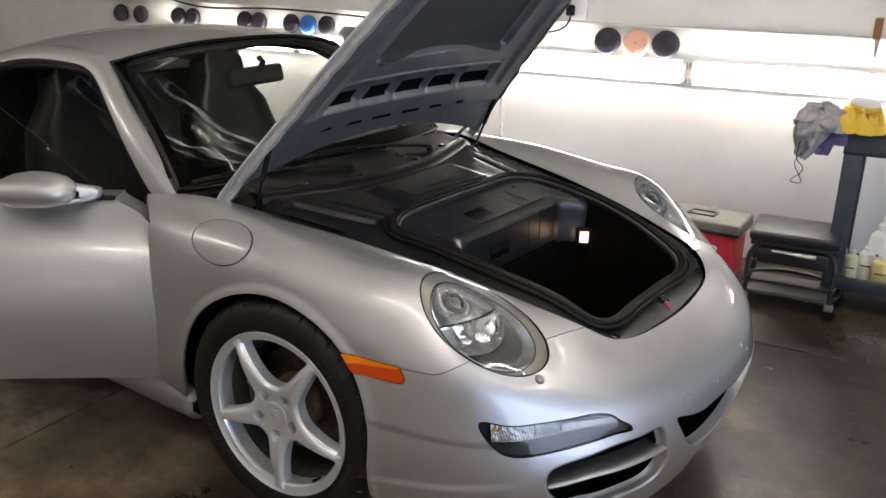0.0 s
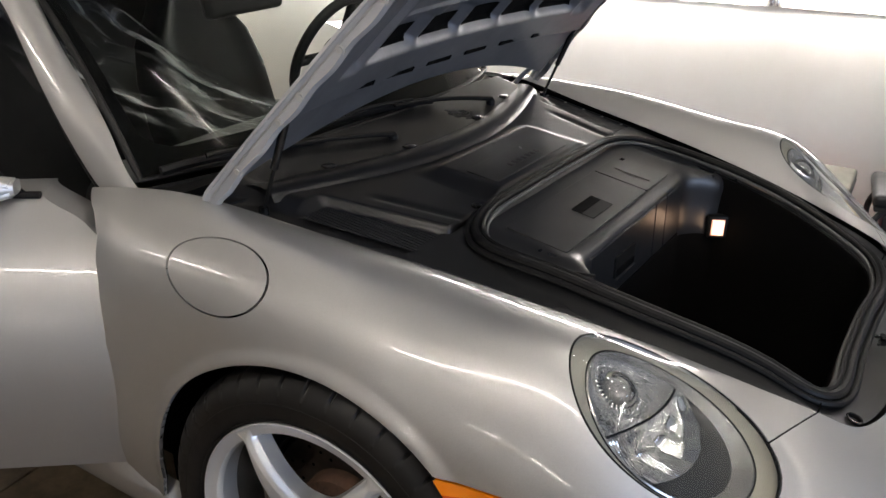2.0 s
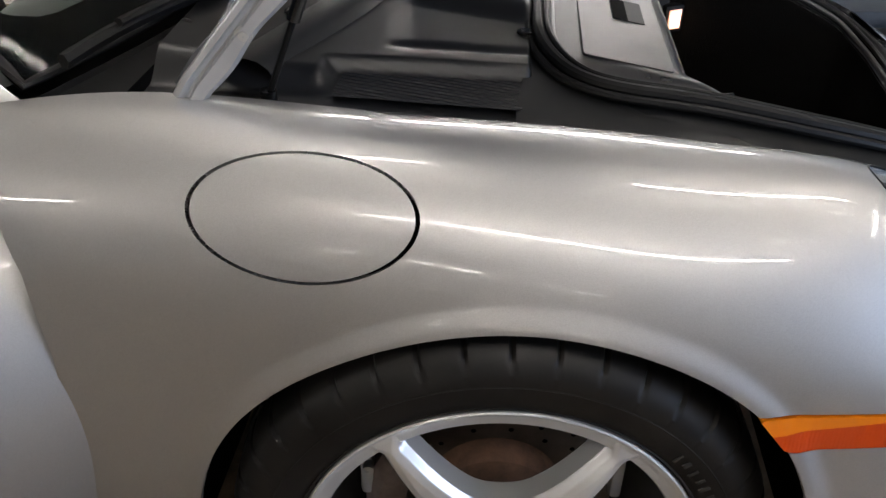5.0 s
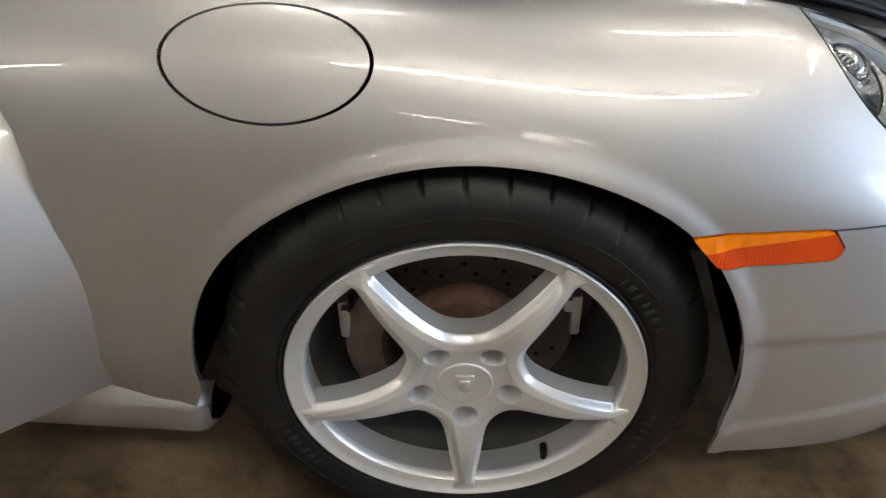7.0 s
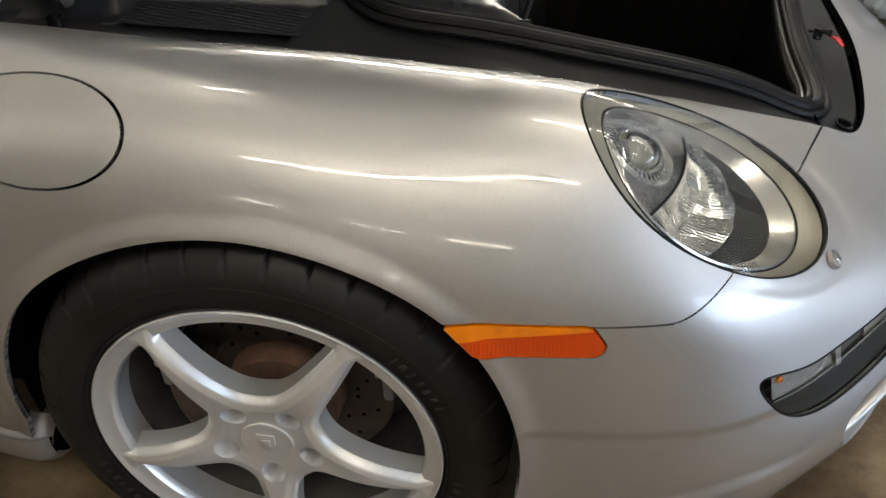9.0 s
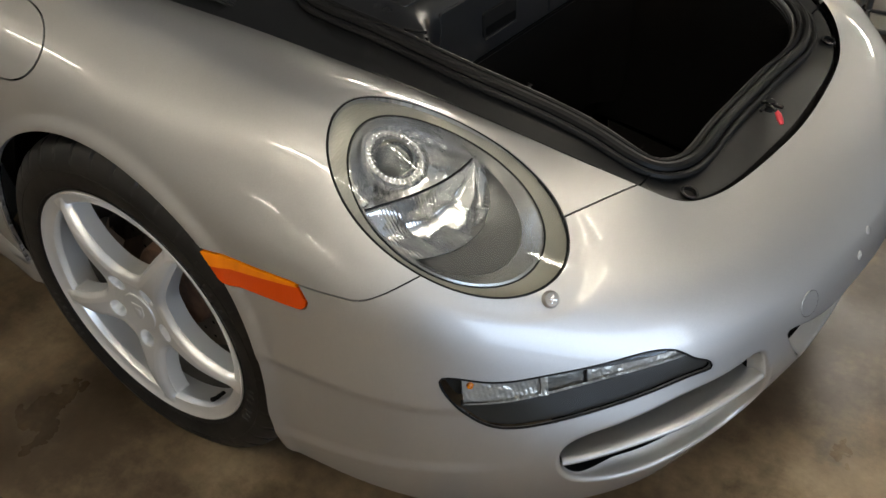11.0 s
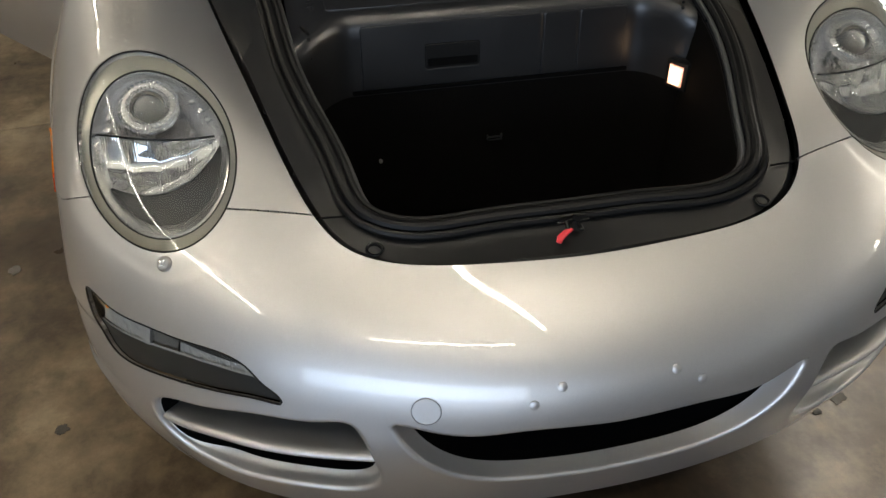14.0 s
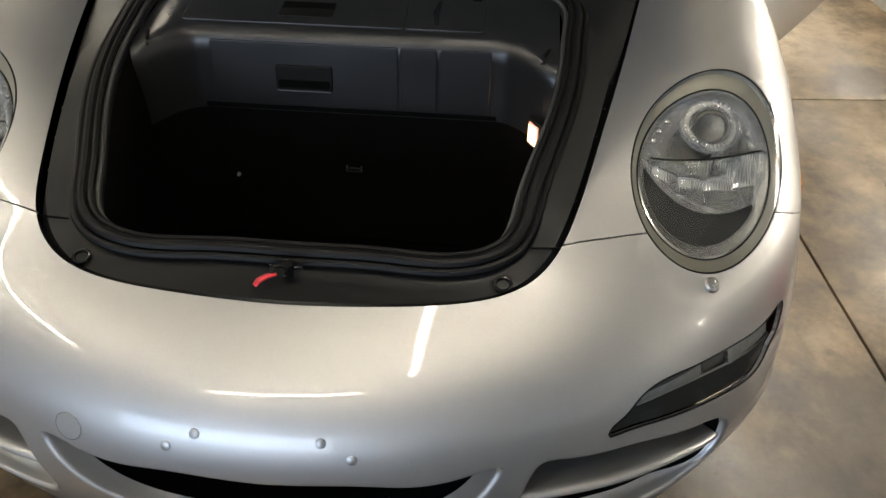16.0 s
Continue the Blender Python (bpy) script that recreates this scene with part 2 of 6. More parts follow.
def thing(name, shape, mat, label, category, group="", kind="", sharp=35):
    """A top-level thing of one mesh."""
    return tagged(new(name, mesh(name, shape, mat, sharp)), label, category, group, kind)


def empty(name, label, category, at=(0, 0, 0), group=""):
    ob = new(name)
    ob.location = at
    bpy.context.view_layer.update()
    return tagged(ob, label, category, group)


def part(name, shape, mat, parent, label="", sharp=35):
    """One mesh under a thing or under a part, given in world places."""
    ob = new(name, mesh(name, shape, mat, sharp))
    ob.parent = parent
    ob.matrix_parent_inverse = parent.matrix_world.inverted()
    if label:
        ob["label"] = label
    return ob


def box(lo, hi, bevel=0.0, segments=2):
    bm = bmesh.new()
    bmesh.ops.create_cube(bm, size=1)
    lo, hi = Vector(lo), Vector(hi)
    for v in bm.verts:
        v.co = Vector([(lo[i] + hi[i]) / 2 + v.co[i] * (hi[i] - lo[i]) for i in range(3)])
    if bevel:
        bmesh.ops.bevel(bm, geom=bm.edges[:], offset=bevel, segments=segments, profile=0.5, affect="EDGES", clamp_overlap=True)
    return from_bm(bm)


def from_bm(bm):
    bmesh.ops.recalc_face_normals(bm, faces=bm.faces[:])
    bm.verts.index_update()
    out = np.array([v.co[:] for v in bm.verts]), [tuple(v.index for v in f.verts) for f in bm.faces]
    bm.free()
    return out


def grid(points, closed_u=False, closed_v=False):
    """A sheet over an array (nu, nv, 3) of points."""
    nu, nv = points.shape[:2]
    f = [(i * nv + j, (i + 1) % nu * nv + j, (i + 1) % nu * nv + (j + 1) % nv, i * nv + (j + 1) % nv)
         for i in range(nu - (not closed_u)) for j in range(nv - (not closed_v))]
    return points.reshape(-1, 3), f


def tube(path, radius, sides=10, closed=False, flat=1.0, caps=True):
    """A round bar along path; radius may be a list; flat squeezes it in height."""
    p = np.asarray(path, float)
    n = len(p)
    r = np.broadcast_to(np.asarray(radius, float), (n,))
    t = np.roll(p, -1, 0) - np.roll(p, 1, 0) if closed else np.gradient(p, axis=0)
    t /= np.linalg.norm(t, axis=1, keepdims=True) + 1e-12
    up = np.array([0, 0, 1.0])
    side = np.cross(t, up)
    bad = np.linalg.norm(side, axis=1) < 1e-3
    side[bad] = np.cross(t[bad], [0, 1.0, 0])
    side /= np.linalg.norm(side, axis=1, keepdims=True)
    above = np.cross(side, t)
    a = np.linspace(0, 2 * np.pi, sides, endpoint=False)
    pts = p[:, None] + r[:, None, None] * (np.cos(a)[None, :, None] * side[:, None] + flat * np.sin(a)[None, :, None] * above[:, None])
    v, f = grid(pts, closed, True)
    if caps and not closed:
        f += [tuple(range(sides)), tuple(reversed(range((n - 1) * sides, n * sides)))]
    return v, f


def lathe(profile, sides=48, axis="z", caps=False):
    """Turned from (radius, height) pairs round an axis through the origin."""
    pr = np.asarray(profile, float)
    a = np.linspace(0, 2 * np.pi, sides, endpoint=False)
    pts = np.stack([pr[:, 0, None] * np.cos(a), pr[:, 0, None] * np.sin(a), np.repeat(pr[:, 1, None], sides, 1)], -1)
    v, f = grid(pts, False, True)
    if caps:
        f += [tuple(range(sides)), tuple(reversed(range((len(pr) - 1) * sides, len(pr) * sides)))]
    if axis == "y":
        v = v[:, [0, 2, 1]] * (1, 1, 1)
        f = [tuple(reversed(q)) for q in f]
    elif axis == "x":
        v = v[:, [2, 0, 1]]
    return v, f


def prism(outline, lo, hi, bevel=0.0, segments=2):
    """A flat outline (x, y) raised from lo to hi."""
    bm = bmesh.new()
    ring = [bm.verts.new((x, y, lo)) for x, y in outline]
    face = bm.faces.new(ring)
    out = bmesh.ops.extrude_face_region(bm, geom=[face])
    for v in out["geom"]:
        if isinstance(v, bmesh.types.BMVert):
            v.co.z = hi
    if bevel:
        bmesh.ops.recalc_face_normals(bm, faces=bm.faces[:])
        edges = [e for e in bm.edges if len(e.link_faces) == 2 and e.calc_face_angle() > 0.6]
        bmesh.ops.bevel(bm, geom=edges, offset=bevel, segments=segments, profile=0.5, affect="EDGES", clamp_overlap=True)
    return from_bm(bm)


def frame_at(origin, x_axis, z_axis):
    """A pose from a place, the way of its x axis and that of its z axis."""
    z = Vector(z_axis).normalized()
    x = Vector(x_axis)
    x = (x - z * x.dot(z)).normalized()
    y = z.cross(x)
    return Matrix.Translation(origin) @ Matrix((x, y, z)).transposed().to_4x4()


def step(x, lo, hi):
    """A smooth step from 0 at lo to 1 at hi."""
    k = np.clip((np.asarray(x, float) - lo) / (hi - lo), 0, 1)
    return k * k * (3 - 2 * k)


def away(outline, p):
    """Signed distance of points (n, 2) from a closed outline, negative inside."""
    a = np.asarray(outline, float)
    b = np.roll(a, -1, 0)
    best, inside = np.full(len(p), 1e9), np.zeros(len(p), bool)
    for (ax, ay), (bx, by) in zip(a, b):
        dx, dy = bx - ax, by - ay
        k = np.clip(((p[:, 0] - ax) * dx + (p[:, 1] - ay) * dy) / (dx * dx + dy * dy + 1e-18), 0, 1)
        best = np.minimum(best, np.hypot(p[:, 0] - ax - k * dx, p[:, 1] - ay - k * dy))
        cross = (ay > p[:, 1]) != (by > p[:, 1])
        if abs(dy) > 1e-15:
            inside ^= cross & (p[:, 0] < ax + (p[:, 1] - ay) * dx / dy)
    return np.where(inside, -best, best)


class Skin:
    """A sheet of triangles with normals that can be cut along the zero line of a function."""

    def __init__(self, v, n, tri, rim=()):
        self.v, self.n, self.tri, self.rim = v, n, tri, list(rim)

    def cut(self, value, depth=None):
        """Keeps what has a value above zero. The new rim's edges are kept for lips, each with a depth of its own if given."""
        g = value(self.v)
        s = g[self.tri] > 0
        whole, mixed = s.all(1), s.any(1) & ~s.all(1)
        tri, verts, norms, made = [self.tri[whole]], [self.v], [self.n], {}
        count, fresh, rim = len(self.v), [], []
        keep_rim = [e for e in self.rim if g[e[0]] > 0 and g[e[1]] > 0]

        def at(i, j):
            nonlocal count
            key = (min(i, j), max(i, j))
            if key not in made:
                k = g[i] / (g[i] - g[j])
                verts.append((self.v[i] + (self.v[j] - self.v[i]) * k)[None])
                norms.append((self.n[i] + (self.n[j] - self.n[i]) * k)[None])
                made[key] = count
                count += 1
            return made[key]

        for t in self.tri[mixed]:
            poly, cuts = [], []
            for i, j in zip(t, np.roll(t, -1)):
                i, j = int(i), int(j)
                if g[i] > 0:
                    poly.append(i)
                if (g[i] > 0) != (g[j] > 0):
                    k = at(i, j)
                    poly.append(k)
                    cuts.append(k)
            fresh += [(poly[0], poly[q], poly[q + 1]) for q in range(1, len(poly) - 1)]
            if len(cuts) == 2:
                rim.append((cuts[0], cuts[1], depth))
        if fresh:
            tri.append(np.array(fresh))
        return Skin(np.concatenate(verts), np.concatenate(norms), np.concatenate(tri), keep_rim + rim)

    def shape(self, lip=0.0, lift=0.0, way=None):
        """The mesh, its rims turned in by lip along the normal or along a given way."""
        used = np.unique(self.tri)
        back = np.full(len(self.v), -1)
        back[used] = np.arange(len(used))
        n = self.n / np.linalg.norm(self.n, axis=1, keepdims=True)
        v, f = self.v[used] + n[used] * lift, [tuple(t) for t in back[self.tri]]
        vn = n[used]
        if lip:
            top, low, extra, base = {}, {}, [], len(v)
            for a, b, depth in self.rim:
                a, b, deep = back[a], back[b], depth or lip
                if a < 0 or b < 0:
                    continue
                for k in (a, b):
                    if k not in low:
                        top[k], low[k] = base + len(extra), base + len(extra) + 1
                        extra += [v[k], v[k] + (vn[k] * -deep if way is None else np.asarray(way) * deep)]
                f += [(top[a], top[b], low[b]), (top[a], low[b], low[a])]
            if extra:
                v = np.concatenate([v, np.array(extra)])
                vn = np.concatenate([vn, np.zeros((len(extra), 3))])
        return v, f, vn


def skin_of(points):
    """A Skin over an array (nu, nv, 3); the normals look to the left of u when v goes down."""
    du, dv = np.gradient(points, axis=0), np.gradient(points, axis=1)
    n = np.cross(dv, du)
    n /= np.linalg.norm(n, axis=2, keepdims=True)
    nu, nv = points.shape[:2]
    i, j = np.meshgrid(np.arange(nu - 1), np.arange(nv - 1), indexing="ij")
    a = (i * nv + j).ravel()
    b, c, d = a + nv, a + nv + 1, a + 1
    tri = np.concatenate([np.stack([a, d, b], 1), np.stack([b, d, c], 1)])
    return Skin(points.reshape(-1, 3), n.reshape(-1, 3), tri)

# ---- the garage ----
WALL_Y = 2.26


def room_box(name, lo, hi, mat, label, category, bevel=0.0):
    return thing(name, moved(box(lo, hi, bevel), Matrix.Rotation(BUILDING, 4, "Z")), mat, label, category, kind="structure")


JOINT = Matrix.Rotation(radians(5.5), 4, "Z")
floor = thing("floor", moved(box((-9, -13, -0.15), (9, 4.2, -0.010)), JOINT), STAIN, "brown stained concrete garage floor with control joints", "floor", kind="structure")
for u0, u1 in ((-9, -1.078), (-1.072, 9)):
    for v0, v1 in ((-13, 1.168), (1.174, 4.2)):
        part("slab", moved(box((u0, v0, -0.05), (u1, v1, 0), 0.004, 2), JOINT), FLOOR, floor)
room_box("wall_north", (-7, WALL_Y, -0.02), (7, WALL_Y + 0.2, 2.9), WALL, "white painted garage wall behind the work lights", "wall")
room_box("wall_south", (-7, -10.7, -0.02), (7, -10.5, 2.9), WALL_UPPER, "plain painted garage wall", "wall")
room_box("wall_west", (-7.2, -10.7, -0.02), (-7, WALL_Y + 0.2, 2.9), WALL_UPPER, "plain painted garage wall", "wall")
room_box("wall_east_jamb", (6, -10.7, -0.02), (6.2, -6.4, 2.9), WALL_UPPER, "plain painted wall beside the garage door opening", "wall")
room_box("wall_east_pier", (6, -0.8, -0.02), (6.2, WALL_Y + 0.2, 2.9), WALL_UPPER, "plain painted pier beside the garage door opening", "wall")
room_box("wall_east_head", (6, -6.4, 2.35), (6.2, -0.8, 2.9), WALL_UPPER, "plain lintel over the garage door opening", "wall")
room_box("ground", (6.2, -30, -0.14), (60, 30, -0.03), FLOOR, "pale concrete yard outside the garage door", "ground")
room_box("ceiling", (-7.2, -10.7, 2.9), (6.2, WALL_Y + 0.2, 3.0), CEILING, "pale painted garage ceiling", "ceiling")
room_box("wall_board", (-7, WALL_Y - 0.045, 1.214), (7, WALL_Y - 0.002, 1.70), WALL_UPPER, "beige board on the upper half of the wall", "wall panel", 0.004)
# added out of view so the left wing and roof reflect something dark
room_box("upper_board", (-7, WALL_Y - 0.043, 1.703), (7, WALL_Y - 0.002, 2.898), WALL_HIGH, "unpainted grey board on the wall under the ceiling", "wall panel", 0.004)
room_box("ledge", (-7, WALL_Y - 0.050, 1.204), (7, WALL_Y - 0.002, 1.2125), WALL, "thin white ledge under the wall board", "trim", 0.002)


def ceiling_row(y, xs, across=False):
    for x in xs:
        lamp = empty("ceiling_light", "white fluorescent batten lamp on the ceiling", "ceiling light", room(x, y, 2.62), "ceiling lights")
        turn = room_pose(x, y, 2.62, rz=90 if across else 0)
        part("housing", moved(box((-0.61, -0.035, 0.03), (0.61, 0.035, 0.28), 0.008), turn), SATIN, lamp)
        part("tube", moved(lathe([(0.004, -0.595), (0.017, -0.595), (0.017, 0.595), (0.004, 0.595)], 16, "x", True), turn), TUBE_LIGHT, lamp, "glowing fluorescent tube")


ceiling_row(0.08, (-0.07, 1.16))
ceiling_row(-2.4, (-4.78, -3.55, -0.26, 0.97))
ceiling_row(-8.7, (-3.4, -1.3, 0.7))
ceiling_row(-0.82, (2.2,), True)


def wall_light(x):
    """A long lamp on the wall: a channel with two lips and a glowing cover between them."""
    lamp = empty("wall_light", "long white fluorescent lamp on the wall, switched on", "wall light", room(x, WALL_Y - 0.05, 0.98), "wall lights")
    at = room_pose(x, WALL_Y, 0.98)
    part("top_lip", moved(box((-0.61, -0.040, 0.056), (0.61, -0.002, 0.064), 0.002), at), SATIN, lamp)
    part("bottom_lip", moved(box((-0.61, -0.036, -0.064), (0.61, -0.002, -0.056), 0.002), at), SATIN, lamp)
    part("cover", moved(box((-0.60, -0.085, -0.050), (0.60, -0.006, 0.050), 0.020, 3), at), WALL_TUBE, lamp, "glowing white cover")
    for s in (-1, 1):
        part("end_cap", moved(box((s * 0.612 - 0.008, -0.052, -0.062), (s * 0.612 + 0.008, -0.003, 0.062), 0.003), at), SATIN, lamp)
        part("lamp_socket", moved(box((s * 0.628 - 0.007, -0.05, 0.020), (s * 0.628 + 0.007, -0.02, 0.055), 0.003), at), CHROME, lamp)
        part("lamp_socket", moved(box((s * 0.628 - 0.007, -0.05, -0.058), (s * 0.628 + 0.007, -0.02, -0.03), 0.003), at), CHROME, lamp)


for k in range(-3, 1):
    wall_light(0.275 + 0.64 + k * 1.28)

# ---- the car: front body ----
car = empty("car", "silver two-door sports coupe with its front lid and passenger door open", "car")
# ---- body loft: seven character lines of the right front body, from the door to the middle of the nose ----
HOOD_EDGE = [(-.68, -.71, .815), (-.45, -.66, .838), (-.20, -.605, .808), (.03, -.556, .778), (.26, -.510, .742), (.44, -.470, .706),
             (.60, -.432, .665), (.700, -.400, .634), (.755, -.352, .600), (.787, -.27, .585), (.806, -.14, .581), (.814, 0, .580)]
CREST = [(-.68, -.757, .785), (-.45, -.730, .828), (-.20, -.695, .832), (.03, -.662, .818), (.25, -.622, .792), (.42, -.582, .758),
         (.59, -.530, .668), (.708, -.484, .616), (.789, -.418, .580), (.830, -.32, .567), (.855, -.16, .564), (.864, 0, .564)]
SHOULDER = [(-.68, -.806, .705), (-.45, -.806, .760), (-.20, -.793, .798), (.03, -.776, .792), (.25, -.745, .778), (.43, -.705, .754),
            (.60, -.650, .640), (.720, -.578, .582), (.820, -.480, .544), (.876, -.345, .535), (.910, -.17, .534), (.921, 0, .534)]
HAUNCH = [(-.680, -.825, .588), (-.450, -.836, .635), (-.200, -.840, .683), (.030, -.837, .695), (.249, -.821, .682), (.437, -.792, .654),
          (.595, -.740, .598), (.725, -.642, .536), (.840, -.525, .493), (.912, -.368, .483), (.959, -.180, .483), (.973, 0, .485)]
WAIST = [(-.680, -.831, .447), (-.449, -.845, .463), (-.199, -.853, .500), (.030, -.854, .534), (.259, -.843, .564), (.447, -.819, .559),
         (.602, -.773, .514), (.731, -.677, .463), (.853, -.547, .426), (.928, -.382, .415), (.979, -.189, .415), (.994, 0, .418)]
SKIRT = [(-.68, -.822, .308), (-.45, -.839, .306), (-.20, -.851, .303), (.03, -.857, .312), (.26, -.859, .342), (.44, -.841, .347),
         (.60, -.797, .337), (.738, -.704, .320), (.858, -.560, .306), (.925, -.39, .300), (.965, -.19, .299), (.976, 0, .300)]
HEM = [(-.68, -.798, .204), (-.45, -.814, .198), (-.20, -.832, .202), (.03, -.835, .211), (.26, -.836, .220), (.43, -.815, .214),
       (.575, -.766, .198), (.700, -.681, .180), (.808, -.546, .163), (.872, -.384, .154), (.908, -.19, .150), (.918, 0, .149)]




def cubic(knots, values, at):
    """Natural cubic spline through values (n, d) at knots, sampled at at."""
    x, y = np.asarray(knots, float), np.asarray(values, float)
    n, h = len(x), np.diff(x)
    a, r = np.zeros((n, n)), np.zeros((n, y.shape[1]))
    a[0, 0] = a[-1, -1] = 1
    for i in range(1, n - 1):
        a[i, i - 1:i + 2] = h[i - 1], 2 * (h[i - 1] + h[i]), h[i]
        r[i] = 6 * ((y[i + 1] - y[i]) / h[i] - (y[i] - y[i - 1]) / h[i - 1])
    m = np.linalg.solve(a, r)
    at = np.asarray(at, float)
    i = np.clip(np.searchsorted(x, at) - 1, 0, n - 2)
    p, q, hh = (x[i + 1] - at)[:, None], (at - x[i])[:, None], h[i][:, None]
    return (m[i] * p ** 3 + m[i + 1] * q ** 3) / (6 * hh) + (y[i] / hh - m[i] * hh / 6) * p + (y[i + 1] / hh - m[i + 1] * hh / 6) * q


def smooth(points, count, closed=False):
    """A smooth curve through points, sampled evenly in its chord length."""
    pts = np.asarray(points, float)
    if closed:
        k = len(pts)
        pts = np.concatenate([pts[-3:], pts, pts[:4]])
    knots = np.r_[0, np.cumsum(np.linalg.norm(np.diff(pts, axis=0), axis=1))]
    lo, hi = (knots[3], knots[3 + k]) if closed else (0, knots[-1])
    return cubic(knots, pts, np.linspace(lo, hi, count, endpoint=not closed))


def body_grid(nu, nv):
    """The outer skin of the front body from the right door round the nose to the left door: an array (nu, nv, 3)."""
    lines = [np.array(line + [(x, -y, z) for x, y, z in line[-2::-1]]) for line in (HOOD_EDGE, CREST, SHOULDER, HAUNCH, WAIST, SKIRT, HEM)]
    steps = np.mean([np.linalg.norm(np.diff(line, axis=0), axis=1) for line in lines], axis=0)
    along = np.r_[0, np.cumsum(steps)]
    rails = np.array([cubic(along, line, np.linspace(0, along[-1], nu)) for line in lines])
    steps = np.mean(np.linalg.norm(np.diff(rails, axis=0), axis=2), axis=1)
    down = np.r_[0, np.cumsum(steps)]
    flat = cubic(down, rails.reshape(len(lines), -1), np.linspace(0, down[-1], nv))
    return flat.reshape(nv, nu, 3).transpose(1, 0, 2)


def ellipse_frame(centre, half_u, half_v):
    """The plane of an ellipse given by its two half axes."""
    c, u, v = (np.array(q, float) for q in (centre, half_u, half_v))
    n = np.cross(u, v)
    n /= np.linalg.norm(n)
    back = np.linalg.inv(np.stack([u, v, n], 1))

    def place(p):
        return (np.asarray(p) - c) @ back.T
    return c, u, v, n, place


HEAD_C, HEAD_U, HEAD_V, HEAD_N, head_place = ellipse_frame((.536, -.629, .688), (.1431, .0437, -.1054), (-.0138, .1172, .0298))
*_, flap_place = ellipse_frame((-.216, -.796, .779), (.1150, .003, .005), (-.013, .0455, .0470))


def right(p):
    """The same place on the car's right side."""
    q = np.array(p, float)
    q[:, 1] = -np.abs(q[:, 1])
    return q


def in_head(p, grow=0.0):
    q = head_place(right(p))
    near = (np.abs(q[:, 2]) < 0.11)
    return np.where(near, (np.hypot(q[:, 0], q[:, 1]) - 1) * 0.145 - grow, 1.0)


def in_flap(p, grow=0.0):
    q = flap_place(p)
    return np.where((p[:, 1] < 0) & (np.abs(q[:, 2]) < 0.08), (np.hypot(q[:, 0], q[:, 1]) - 1) * 0.075 - grow, 1.0)


ARCH = cubic([-40, 0, 14, 27.5, 46.6, 65, 89, 120, 142.5, 160, 180, 230], [[r] for r in (.345, .345, .359, .371, .380, .373, .365, .361, .367, .366, .361, .360)],
             np.linspace(-40, 230, 271))[:, 0]


def in_arch(p):
    q = right(p)
    x, z = q[:, 0], q[:, 2] - .322
    turn = np.degrees(np.arctan2(np.maximum(z, -.02), x)) % 360
    turn = np.where(turn > 300, turn - 360, turn)
    low = np.maximum(x - .345 - .03 * z, -.360 + .35 * z - x)
    return np.where(q[:, 1] < -.60, np.where(z > 0, np.hypot(x, z) - np.interp(turn, np.linspace(-40, 230, 271), ARCH), low), 1.0)


MARKER = [(.254, .601), (.415, .599), (.423, .595), (.437, .574), (.434, .563), (.426, .558), (.300, .556), (.289, .560)]


def in_marker(p, grow=0.0):
    q = right(p)
    return np.where(q[:, 1] < -.75, away(MARKER, q[:, [0, 2]]) - grow, 1.0)


def run(p):
    """How far along the slanting front corner a place lies, and its height."""
    q = right(p)
    return np.stack([(q[:, 0] - .636) * .653 + (q[:, 1] + .772) * .757, q[:, 2]], 1)


FOG = smooth([(-.008, .494), (.045, .489), (.116, .486), (.225, .492), (.295, .493), (.328, .483), (.360, .461), (.384, .443), (.385, .438), (.372, .436), (.305, .435), (.198, .422), (.115, .412), (.055, .414), (.015, .444)], 110, True)
INTAKE = smooth([(.150, .361), (.236, .396), (.350, .414), (.439, .417), (.484, .416), (.500, .395), (.514, .356), (.516, .288), (.494, .253), (.399, .242), (.302, .242), (.215, .259), (.160, .301)], 90, True)
MOUTH = smooth([(0, .409), (.15, .411), (.28, .414), (.330, .417), (.325, .402), (.288, .345), (.220, .290), (.09, .262), (0, .258),
                (-.09, .262), (-.220, .290), (-.288, .345), (-.325, .402), (-.330, .417), (-.28, .414), (-.15, .411)], 110, True)


def in_fog(p, grow=0.0):
    q = right(p)
    return np.where((q[:, 0] > .55) & (q[:, 1] < -.40), away(FOG, run(p)) - grow, 1.0)


def in_intake(p, grow=0.0):
    q = right(p)
    return np.where((q[:, 0] > .65) & (q[:, 1] < -.30), away(INTAKE, run(p)) - grow, 1.0)


def in_mouth(p, grow=0.0):
    return np.where(p[:, 0] > .85, away(MOUTH, p[:, 1:]) - grow, 1.0)


def seam(p):
    """Above zero on the bumper, below zero on the wings."""
    q = right(p)
    up = (q[:, 0] - .700) * .941 + (np.minimum(q[:, 1], -.40) + .40) * -.336
    up = np.where(q[:, 1] > -.37, 1.0, up)
    low = .597 + .042 * step(q[:, 0], .50, .60) - q[:, 2]
    return np.where(q[:, 1] > -.64, up, np.where(q[:, 0] > .2, low, -1.0))


def door_edge(p):
    """Above zero ahead of the door's shut line."""
    z = p[:, 2]
    return p[:, 0] - np.interp(z, [.2, .60, .70, .768, .796, .816, .83], [-.50, -.50, -.515, -.546, -.591, -.658, -.70])


GAP = 0.0012
PAD = (-.2, .0, 1.44, 1.16)  # the recess round the washer nozzle, in half axes of the headlight
pts = body_grid(561, 221)
d1, d2 = np.gradient(pts, axis=0), np.gradient(pts, axis=1)
nrm = np.cross(d2, d1)
nrm /= np.linalg.norm(nrm, axis=2, keepdims=True)
flat, fn = pts.reshape(-1, 3), nrm.reshape(-1, 3)
